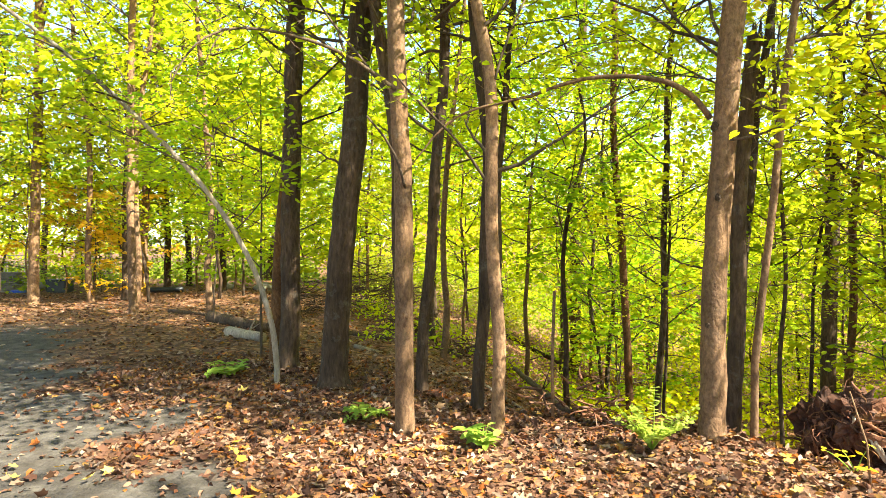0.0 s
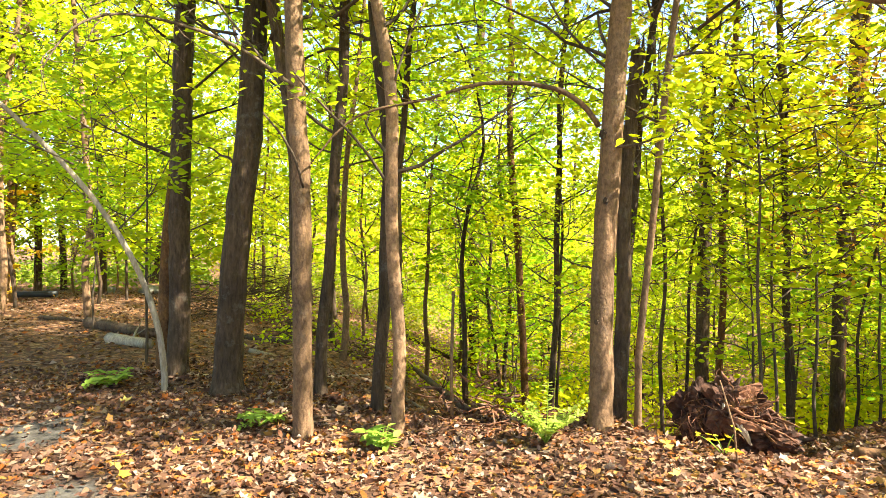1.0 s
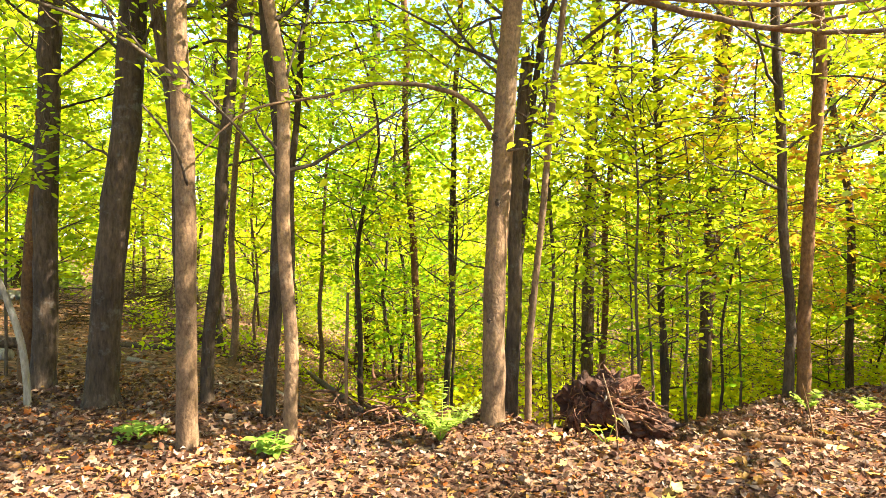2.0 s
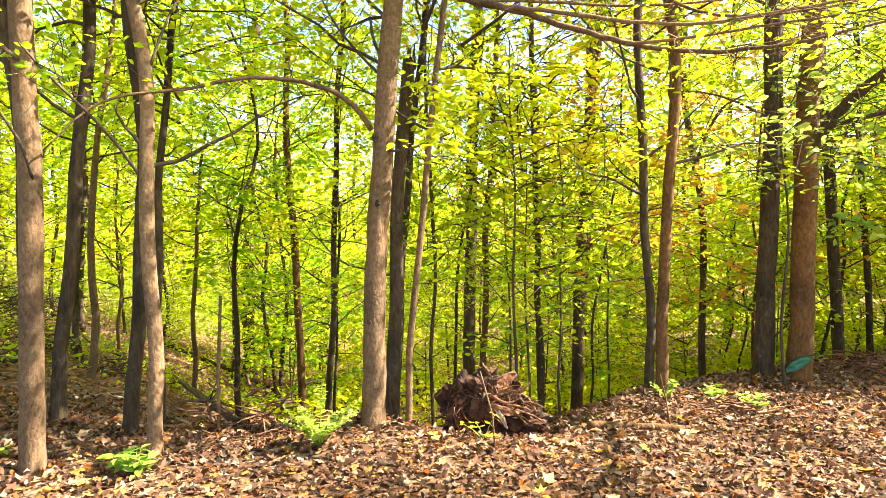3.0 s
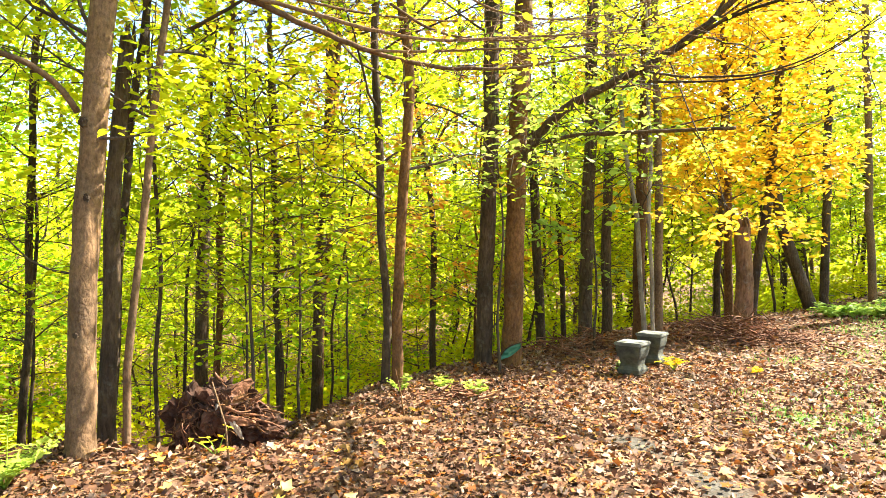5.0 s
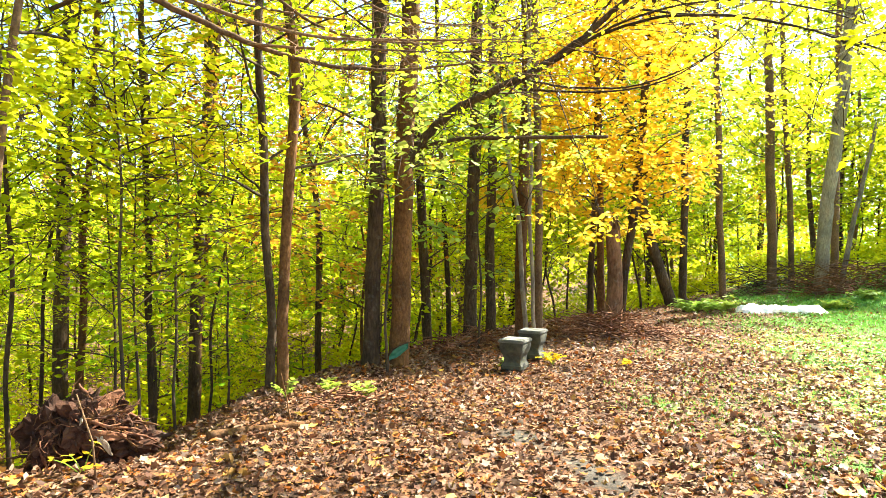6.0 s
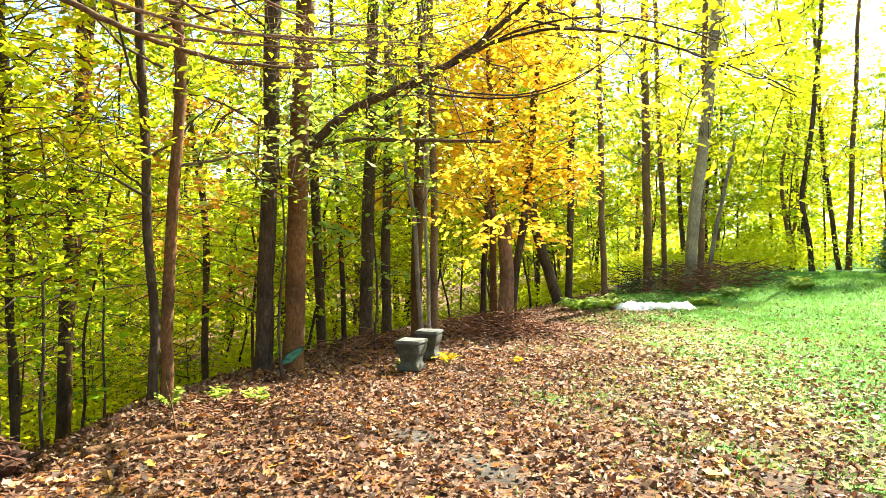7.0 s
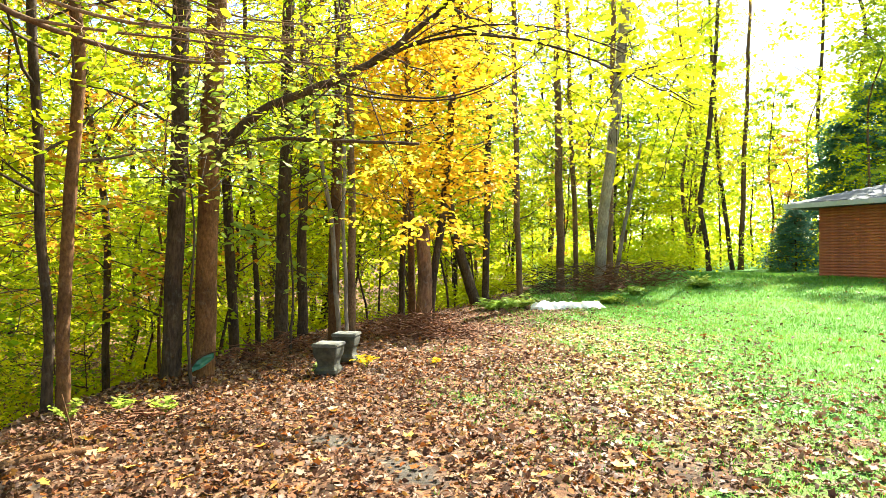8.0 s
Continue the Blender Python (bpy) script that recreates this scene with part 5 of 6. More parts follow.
def fallen_log(points, r0, r1, mat, label, seed):
    p = np.array(points, float)
    for q in p:
        q[2] = z_at(q[0], q[1]) + r0 * 0.7
    th = thing("fallen_log", *p[0], label, "log")
    rng = np.random.default_rng(seed)
    t = np.linspace(0, 1, 14)
    seg = np.linspace(0, 1, len(p))
    line = np.stack([np.interp(t, seg, p[:, i] - p[0][i]) for i in range(3)], 1) + rng.standard_normal((14, 3)) * r0 * 0.08
    b = Buf()
    b.tube(line, np.linspace(r0, r1, 14), 12, 0.06, rng)
    part("log", b.mesh("log", mat), th)
    for k in range(3):
        i = rng.integers(3, 12)
        tw = bend(rng, line[i], rng.standard_normal(3) + (0, 0, 1), rng.uniform(0.2, 0.5), 0.2, 4)
        b = Buf()
        b.tube(tw, np.linspace(r1 * 0.3, 0.004, 5), 5)
        part("broken_branch", b.mesh("broken_branch", mat), th)


fallen_log([(-5.03, 13.45, -0.03), (-3.77, 12.43, -0.10), (-3.04, 12.69, -0.22)], 0.13, 0.09, BARK_DARK, "weathered dark fallen log lying among leaves", 1)
fallen_log([(-6.74, 15.33, -0.04), (-5.31, 14.20, -0.02)], 0.05, 0.03, BARK_DARK, "thin fallen branch on the leaf litter", 2)
fallen_log([(1.99, 22.76, -2.66), (4.00, 22.43, -3.16), (5.53, 20.23, -3.29)], 0.09, 0.06, BARK_DARK, "dark fallen log lying down the slope", 3)
fallen_log([(-0.35, 8.67, -0.41), (0.47, 11.16, -1.30)], 0.028, 0.018, BARK_PALE, "pale fallen pole on the slope", 4)
fallen_log([(-0.35, 15.95, -1.24), (-1.31, 15.38, -0.71)], 0.10, 0.07, BARK_DARK, "dark fallen log in the undergrowth", 5)
fallen_log([(-3.63, 24.41, -0.41), (-2.52, 33.00, -0.82)], 0.28, 0.22, BARK_DARK, "thick dark rotting log in the undergrowth", 6)
fallen_log([(1.76, 16.72, -2.51), (1.21, 5.88, -0.03)], 0.05, 0.04, BARK_DARK, "fallen branch at the foot of the bank", 7)
fallen_log([(-1.6, 11.2, 0), (0.6, 10.4, 0), (1.7, 9.8, 0)], 0.045, 0.03, BARK_PALE, "pale sunlit fallen pole on the leafy slope", 9)
fallen_log([(-2.6, 13.6, 0), (-1.2, 13.0, 0), (0.4, 12.8, 0)], 0.07, 0.05, BARK_DARK, "dark fallen log on the leafy slope", 10)
fallen_log([(-3.9, 11.3, 0), (-3.1, 10.7, 0)], 0.10, 0.09, BARK_PALE, "short pale log end among brown leaves", 11)
fallen_log([(0.8, 8.6, 0), (2.1, 9.4, 0)], 0.035, 0.02, BARK_DARK, "thin dark branch lying on the slope", 12)
fallen_log([(3.92, 4.25, -0.03), (4.60, 3.75, -0.04)], 0.045, 0.035, BARK_RED, "half-buried branch among dry leaves", 8)


def tangle(x, y, z, label, width, height, n, seed, stick=(0.006, 0.02), mat=None, name="brush_pile"):
    """A heap of dead sticks."""
    rng = np.random.default_rng(seed)
    b = Buf()
    for i in range(n):
        a = rng.uniform(0, 6.28)
        px, py = rng.standard_normal(2) * width * 0.35
        pz = max(0.02, height * (1 - (math.hypot(px, py) / width) ** 2) * rng.uniform(0, 1))
        pts = bend(rng, (px, py, pz), (math.cos(a), math.sin(a), rng.uniform(-0.1, 0.45)), rng.uniform(0.4, 1.1) * width * 0.5, rng.uniform(-0.6, 0.2), 4, 0.15)
        pts[:, 2] = np.maximum(pts[:, 2], 0.0)
        b.tube(pts, np.linspace(rng.uniform(*stick), 0.003, 5), 4, cap=False)
    ob = new(name, b.mesh(name, mat or BARK_TWIG))
    ob.matrix_world = pose(x, y, z)
    return tagged(ob, label, "brush pile", kind="stuff")


for (px, py, pz), w, h, n, sd, m in (((25.22, -1.21, 0.05), 2.4, 1.2, 260, 1, BARK_DARK), ((24.13, -2.57, 0.19), 2.2, 1.1, 240, 2, BARK_RED), ((24.95, 0.24, -0.01), 1.8, 1.1, 170, 3, BARK_DARK), ((24.26, -3.77, 0.36), 2.0, 0.9, 180, 21, BARK_RED), ((23.37, -1.81, 0.06), 1.6, 0.7, 150, 22, ROTTEN)):
    tangle(px, py, pz, "heap of dead brown brushwood at the lawn's edge", w, h, n, sd, mat=m)
for (px, py, pz), w, h, n, sd in (((12.21, 2.79, -0.02), 1.5, 0.36, 260, 4), ((12.50, 1.85, -0.03), 0.9, 0.16, 60, 5), ((8.89, 4.48, -0.03), 0.9, 0.25, 60, 6), ((9.86, 4.27, -0.04), 0.9, 0.3, 70, 7), ((1.30, 5.81, -0.04), 0.8, 0.45, 60, 8)):
    tangle(px, py, pz, "low heap of dry twigs and leaves", w, h, n, sd, mat=ROTTEN)
tangle(*(9.87, 13.25, -2.80), "low heap of rotten wood and twigs by the stump", 0.55, 0.2, 70, 10, mat=ROTTEN)
tangle(*(5.49, 3.98, -0.04), "small heap of reddish dead fronds", 0.5, 0.14, 60, 9, mat=ROTTEN)

for (px, py, pz), w, h, n, sd in (((-2.33, 17.79, -0.43), 1.9, 1.5, 190, 31), ((-3.44, 16.90, -0.27), 1.6, 1.0, 120, 32), ((-0.9, 14.5, 0), 1.1, 0.5, 90, 33), ((0.6, 13.2, 0), 1.2, 0.5, 90, 34), ((1.55, 8.1, 0), 0.8, 0.35, 70, 35), ((-1.4, 20.5, 0), 1.8, 1.4, 140, 36)):
    tangle(px, py, z_at(px, py), "heap of dark dead brush on the wooded slope", w, h, n, sd, mat=BARK_DARK)

# slab concrete is paler than the legs', painting in light from the sky
STONE_TOP = plain_material("skylit_concrete", (0.055, 0.053, 0.043), (0.19, 0.182, 0.155), 14, 0.9, 0.4)
STONE = plain_material("weathered_concrete", (0.014, 0.015, 0.008), (0.080, 0.074, 0.050), 16, 0.9, 0.5)


def stone_pedestal(x, y, turn, label):
    th = thing("stone_bench", x, y, z_at(x, y) + 0.015, label, "bench", "stone benches")
    th.matrix_world = pose(x, y, z_at(x, y) + 0.015, 0, 0, turn)
    prof = [(0.0, 0.140), (0.02, 0.150), (0.065, 0.152), (0.085, 0.138), (0.105, 0.124), (0.130, 0.120), (0.160, 0.123), (0.195, 0.130), (0.235, 0.150), (0.285, 0.163), (0.330, 0.168), (0.372, 0.168)]
    bm = bmesh.new()
    rings = []
    for z, w in prof:
        c = w * 0.80
        rings.append([bm.verts.new((px, py, z)) for px, py in ((-w, -c), (-w * 0.96, -w * 0.96), (-c, -w), (-0.3 * w, -w * 0.97), (0.3 * w, -w * 0.97), (c, -w), (w * 0.96, -w * 0.96), (w, -c),
                                                               (w, c), (w * 0.96, w * 0.96), (c, w), (-c, w), (-w * 0.96, w * 0.96), (-w, c))])
    n = len(rings[0])
    for lo, hi in zip(rings[:-1], rings[1:]):
        for i in range(n):
            bm.faces.new((lo[i], lo[(i + 1) % n], hi[(i + 1) % n], hi[i]))
    bm.faces.new(rings[0][::-1])
    bm.faces.new(rings[-1])
    me = bpy.data.meshes.new("leg")
    bm.to_mesh(me)
    bm.free()
    me.materials.append(STONE)
    part("leg", me, th)
    bm = bmesh.new()
    bmesh.ops.create_cube(bm, size=1.0, matrix=Matrix.Translation((0, 0, 0.393)) @ Matrix.Diagonal((0.36, 0.36, 0.044, 1)))
    bmesh.ops.bevel(bm, geom=bm.edges[:], offset=0.012, segments=2, affect="EDGES")
    me = bpy.data.meshes.new("seat_slab")
    bm.to_mesh(me)
    bm.free()
    me.materials.append(STONE_TOP)
    part("seat_slab", me, th, "grey slab, paler to paint in sky light")


stone_pedestal(*(8.04, 2.98), -92, "weathered grey stone bench with curved square leg among leaves")
stone_pedestal(*(8.88, 3.01), -89, "weathered grey stone bench standing behind another")

TARP = plain_material("white_tarp", (0.72, 0.73, 0.74), (0.86, 0.86, 0.85), 9, 0.45, 0.4)


def tarp_heap(x, y, z, turn):
    rng = np.random.default_rng(51)
    n, m = 90, 34
    u, v = np.meshgrid(np.linspace(-1.08, 1.08, n), np.linspace(-0.5, 0.5, m))
    h = np.zeros_like(u)
    for i in range(34):
        cx, cy, r, hh = rng.uniform(-0.9, 0.9), rng.uniform(-0.25, 0.25), rng.uniform(0.18, 0.34), rng.uniform(0.12, 0.24)
        h = np.maximum(h, hh * np.sqrt(np.clip(1 - ((u - cx) ** 2 + (v - cy) ** 2) / r ** 2, 0, 1)))
    h = h + 0.02 * wob(u, v, 0.2, 3) * (h > 0) - 0.03
    i = np.arange(n * m).reshape(m, n)
    f = np.stack([i[:-1, :-1], i[:-1, 1:], i[1:, 1:], i[1:, :-1]], -1).reshape(-1, 4)
    me = bpy.data.meshes.new("tarp")
    me.from_pydata(np.stack([u, v, h], -1).reshape(-1, 3).tolist(), [], f.tolist())
    me.polygons.foreach_set("use_smooth", [True] * len(me.polygons))
    me.materials.append(TARP)
    ob = new("white_tarp", me)
    ob.matrix_world = pose(x, y, z, 0, 0, turn)
    tagged(ob, "crumpled white plastic tarp in lumpy heap on grass", "tarp")


tarp_heap(*(18.32, -0.45, -0.03), 18 - 90)


# ---- low green plants ----
def leafy_plant(x, y, height, stems, seed, mat, label, leaf=0.07, name="plant", pairs=6, wide=0.5):
    """Arching stems with pairs of leaflets."""
    z = z_at(x, y)
    th = thing(name, x, y, z, label, "plant")
    rng = np.random.default_rng(seed)
    c, ax = [], []
    for i in range(stems):
        a = i * 2.4 + rng.uniform(-0.4, 0.4)
        pts = bend(rng, (0, 0, 0), (math.cos(a) * wide, math.sin(a) * wide, 1), height * rng.uniform(0.7, 1.2), -0.7, 7, 0.08)
        b = Buf()
        b.tube(pts, np.linspace(0.006, 0.002, 8), 5)
        part("stem", b.mesh("stem", LEAF_FRESH), th)
        for k in range(pairs):
            t = 2 + 5 * (k + 1) / pairs
            i0 = min(int(t), 6)
            p = pts[i0] + (pts[i0 + 1] - pts[i0]) * (t - i0)
            d = pts[i0 + 1] - pts[i0]
            sd = np.cross(d, (0, 0, 1.0))
            for sg in (-1, 1):
                c.append(p)
                ax.append(sd / (np.linalg.norm(sd) + 1e-6) * sg + d * 2 + rng.standard_normal(3) * 0.2)
    n = len(c)
    nor = rng.standard_normal((n, 3)) * 0.3 + (0, 0, 1)
    v = leaf_verts(rng, np.array(c), np.array(ax), nor, leaf * rng.uniform(0.8, 1.5, n), ROUND)
    part("leaves", quads_mesh("leaves", v, 6, ROUND_F, mat), th)["kind"] = "stuff"
    return th


leafy_plant(*(1.64, 4.88), 0.42, 18, 1, LEAF_FRESH, "bright green bushy seedling on the bank", 0.048, pairs=14, wide=0.5)
leafy_plant(*(0.31, 4.97), 0.18, 8, 2, LEAF_FRESH, "small broad-leaved green plant beside a trunk", 0.10, pairs=3)
leafy_plant(*(-2.69, 7.73), 0.28, 12, 3, LEAF_FRESH, "green low plant among fallen leaves", 0.09, pairs=5, wide=0.9)
leafy_plant(*(-0.74, 5.80), 0.22, 10, 4, LEAF_FRESH, "green ground plant at the bank", 0.07, pairs=5, wide=0.9)
leafy_plant(*(2.88, 4.35), 0.22, 4, 5, LEAF_GOLD, "small sprig with yellow leaves by the stump", 0.065, pairs=2)
leafy_plant(*(9.58, 12.42), 0.16, 12, 6, LEAF_FRESH, "green creeping plant beside the stump", 0.06, pairs=4, wide=1.0)
PLASTIC = plain_material("green_plastic", (0.010, 0.085, 0.045), (0.028, 0.18, 0.09), 12, 0.35, 0.3)


def green_sheet(spot, rim):
    """A crumpled sheet that hangs from a bent dark rim."""
    th = thing("plastic_sheet", *spot, "crumpled green plastic sheet with bent dark rim against a trunk", "plastic sheet")
    o = np.array(th.matrix_world.translation)
    rim = np.array(rim) - o
    rng = np.random.default_rng(77)
    b = Buf()
    b.tube(rim, np.linspace(0.012, 0.008, len(rim)), 7, 0.1, rng)
    part("rim", b.mesh("rim", BARK_DARK), th, "dark bent rim")
    nu, nv = 12, 9
    back = o / np.linalg.norm(o) * (1, 1, 0)
    front = []
    for j in range(nv):
        for i in range(nu):
            t = 0.25 + 0.6 * i / (nu - 1)
            top = np.array([np.interp(t * (len(rim) - 1), range(len(rim)), rim[:, k]) for k in range(3)])
            drop = 0.14 * (0.55 + 0.45 * math.sin(math.pi * i / (nu - 1))) * j / (nv - 1)
            fold = 0.03 * noise.noise(Vector((i * 0.45, j * 0.5, 3)))
            front.append(top - np.array([0, 0, drop]) + back * (fold + 0.02))
    front = np.array(front)
    q = [(j * nu + i, j * nu + i + 1, (j + 1) * nu + i + 1, (j + 1) * nu + i) for j in range(nv - 1) for i in range(nu - 1)]
    n = nu * nv
    ring = [i for i in range(nu)] + [j * nu + nu - 1 for j in range(1, nv)] + [(nv - 1) * nu + i for i in range(nu - 2, -1, -1)] + [j * nu for j in range(nv - 2, 0, -1)]
    b = Buf()
    b.add(np.r_[front, front + back * 0.006], q + [tuple(n + k for k in f[::-1]) for f in q] + [(a, c, c + n, a + n) for a, c in zip(ring, ring[1:] + ring[:1])])
    part("sheet", b.mesh("sheet", PLASTIC), th)


green_sheet((7.18, 4.36, -0.03), [(7.12, 4.47, 0.08), (7.14, 4.44, 0.17), (7.18, 4.39, 0.26), (7.22, 4.32, 0.31), (7.27, 4.23, 0.35), (7.32, 4.14, 0.36)])
leafy_plant(*(5.71, 3.85), 0.17, 12, 8, LEAF_FRESH, "tuft of green grass-like leaves", 0.06, pairs=3)
leafy_plant(*(8.61, 2.63), 0.22, 8, 9, LEAF_GOLD, "small yellow-leaved plant near the stone benches", 0.07, pairs=4)
leafy_plant(*(8.05, 3.07), 0.16, 12, 10, LEAF_FRESH, "dark green ivy at the foot of a bench", 0.06, pairs=4, wide=0.9)
leafy_plant(*(9.11, 1.72), 0.10, 6, 11, LEAF_GOLD, "tiny yellow-green plant in the leaves", 0.06, pairs=3)
leafy_plant(*(5.37, 4.64), 0.2, 8, 12, LEAF_FRESH, "pale seeding plant at the top of the bank", 0.05, pairs=5)
leafy_plant(*(5.85, 4.41), 0.16, 8, 13, LEAF_FRESH, "green plant at the top of the bank", 0.07, pairs=5)
for i, (px, py, pz) in enumerate(((18.53, 0.85, -0.06), (17.28, 1.65, -0.04), (17.63, 1.25, -0.03), (19.85, -1.82, -0.03), (22.07, -2.81, 0.11), (22.53, -4.99, 0.41), (21.90, -4.93, 0.36))):
    leafy_plant(px, py, 0.45, 24, 30 + i, LEAF_FRESH, "green weedy clump at the lawn's edge", 0.12, pairs=6, wide=0.9)

# a bare stick leaning before the stump
stick = thing("stick", *(2.86, 4.15, -0.03), "thin grey stick standing before the stump", "stick")
b = Buf()
q = np.array([(2.86, 4.15, -0.05), (2.85, 4.18, 0.26), (2.80, 4.28, 0.59)]) - np.array(stick.matrix_world.translation)
b.tube(q, [0.008, 0.007, 0.005], 7)
part("shaft", b.mesh("shaft", BARK), stick)
pole = thing("dead_pole", *(0.94, 5.28, -0.05), "thin dead pole standing at the bank", "stick")
b = Buf()
q = np.array([(1.03, 5.81, -0.25), (1.02, 5.81, 0.46), (1.04, 5.81, 1.17)]) - np.array(pole.matrix_world.translation)
b.tube(q, [0.019, 0.017, 0.014], 9, 0.08, np.random.default_rng(3))
part("shaft", b.mesh("shaft", BARK), pole)


# ---- the clutter beside the track ----
def box_mesh(name, sx, sy, sz, mat, bevel=0.01, move=(0, 0, 0), rot=0.0):
    bm = bmesh.new()
    bmesh.ops.create_cube(bm, size=1.0, matrix=Matrix.Translation(move) @ Matrix.Rotation(rot, 4, "Z") @ Matrix.Diagonal((sx, sy, sz, 1)))
    bmesh.ops.bevel(bm, geom=bm.edges[:], offset=bevel, segments=2, affect="EDGES")
    me = bpy.data.meshes.new(name)
    bm.to_mesh(me)
    bm.free()
    me.materials.append(mat)
    return me


BLACK = plain_material("black_plastic", (0.012, 0.012, 0.014), (0.03, 0.03, 0.032), 15, 0.5, 0.1)
BLUE = plain_material("blue_plastic", (0.02, 0.05, 0.30), (0.03, 0.08, 0.42), 12, 0.45, 0.1)
GREYWOOD = plain_material("weathered_boards", (0.10, 0.085, 0.07), (0.24, 0.21, 0.18), 18, 0.85, 0.3)
WIRE = plain_material("galvanised_wire", (0.35, 0.36, 0.36), (0.5, 0.5, 0.5), 20, 0.4, 0.1, 0.8)
ROCK = plain_material("fieldstone", (0.11, 0.10, 0.08), (0.26, 0.235, 0.195), 12, 0.9, 0.6)

bx, by, bz = (-13.46, 21.86, -0.04)
bin_ = thing("black_bin", bx, by, bz, "black plastic bin lying beside the track", "bin")
part("body", box_mesh("body", 0.74, 0.5, 0.46, BLACK, 0.05, (0, 0, 0.23)), bin_)
part("rim", box_mesh("rim", 0.78, 0.54, 0.05, BLACK, 0.02, (0, 0, 0.44)), bin_)
bx, by, bz = (-15.48, 22.08, -0.04)
stack = thing("board_stack", bx, by, bz, "untidy stack of weathered boards beside the track", "boards")
rs = np.random.default_rng(8)
for i in range(11):
    part("board", box_mesh("board", rs.uniform(0.9, 1.2), 0.5, 0.045, GREYWOOD, 0.006, (rs.uniform(-0.08, 0.08), rs.uniform(-0.05, 0.05), 0.03 + 0.065 * i), rs.uniform(-0.12, 0.12)), stack)
bx, by, bz = (-14.74, 21.53, -0.04)
crate = thing("blue_crate", bx, by, bz, "low blue plastic crate on the ground", "crate")
part("body", box_mesh("body", 0.5, 0.3, 0.10, BLUE, 0.02, (0, 0, 0.05)), crate)
bx, by, bz = (-16.06, 22.97, -0.02)
cage = thing("wire_panel", bx - 0.2, by + 0.8, bz, "galvanised wire mesh panel behind stacked boards", "wire panel")
for i in range(9):
    b = Buf()
    b.tube([(-0.5 + i * 0.13, 0, 0.0), (-0.5 + i * 0.13, 0, 1.25)], 0.006 if 0 < i < 8 else 0.016, 5)
    part("wire", b.mesh("wire", WIRE), cage)
for i in range(10):
    b = Buf()
    b.tube([(-0.5, 0, 0.08 + i * 0.13), (0.54, 0, 0.08 + i * 0.13)], 0.006 if i < 9 else 0.016, 5)
    part("wire", b.mesh("wire", WIRE), cage)
bx, by, bz = (-9.69, 21.78, -0.04)
pipe = thing("black_pipe", bx, by, bz, "length of black drain pipe on the leaves", "pipe")
b = Buf()
b.tube([(-0.6, 0, 0.09), (-0.2, 0.02, 0.09), (0.2, 0, 0.10), (0.6, -0.02, 0.10)], 0.10, 14)
part("tube", b.mesh("tube", BLACK), pipe)


def boulder(x, y, z, s, seed):
    bm = bmesh.new()
    bmesh.ops.create_icosphere(bm, subdivisions=3, radius=1.0)
    for v in bm.verts:
        q = v.co.copy()
        k = 1 + 0.25 * noise.noise(q * 1.3 + Vector((seed, 0, 0))) + 0.1 * noise.noise(q * 4)
        v.co = Vector((q.x * s * 1.3 * k, q.y * s * k, q.z * s * 0.75 * k))
    me = bpy.data.meshes.new("boulder")
    bm.to_mesh(me)
    bm.free()
    me.materials.append(ROCK)
    me.polygons.foreach_set("use_smooth", [True] * len(me.polygons))
    ob = new("boulder", me)
    ob.matrix_world = pose(x, y, z + s * 0.4)
    tagged(ob, "pale weathered boulder among woodland leaves", "rock", "boulders")


boulder(*(-8.11, 23.27, -0.04), 0.22, 1.0)
boulder(*(-6.65, 23.04, -0.03), 0.26, 2.0)
boulder(*(-15.12, 23.25, -0.04), 0.24, 3.0)

# ---- the log-sided house beyond the lawn ----
SIDING = plain_material("stained_log_siding", (0.24, 0.058, 0.018), (0.44, 0.120, 0.036), 7, 0.55, 0.15)
SHINGLE = plain_material("grey_shingles", (0.028, 0.031, 0.038), (0.075, 0.08, 0.095), 30, 0.75, 0.4)
# white fascia boards, greyed to put the shade on them into the colour
FASCIA = plain_material("shaded_white_fascia", (0.36, 0.36, 0.35), (0.52, 0.52, 0.50), 10, 0.6, 0.1)


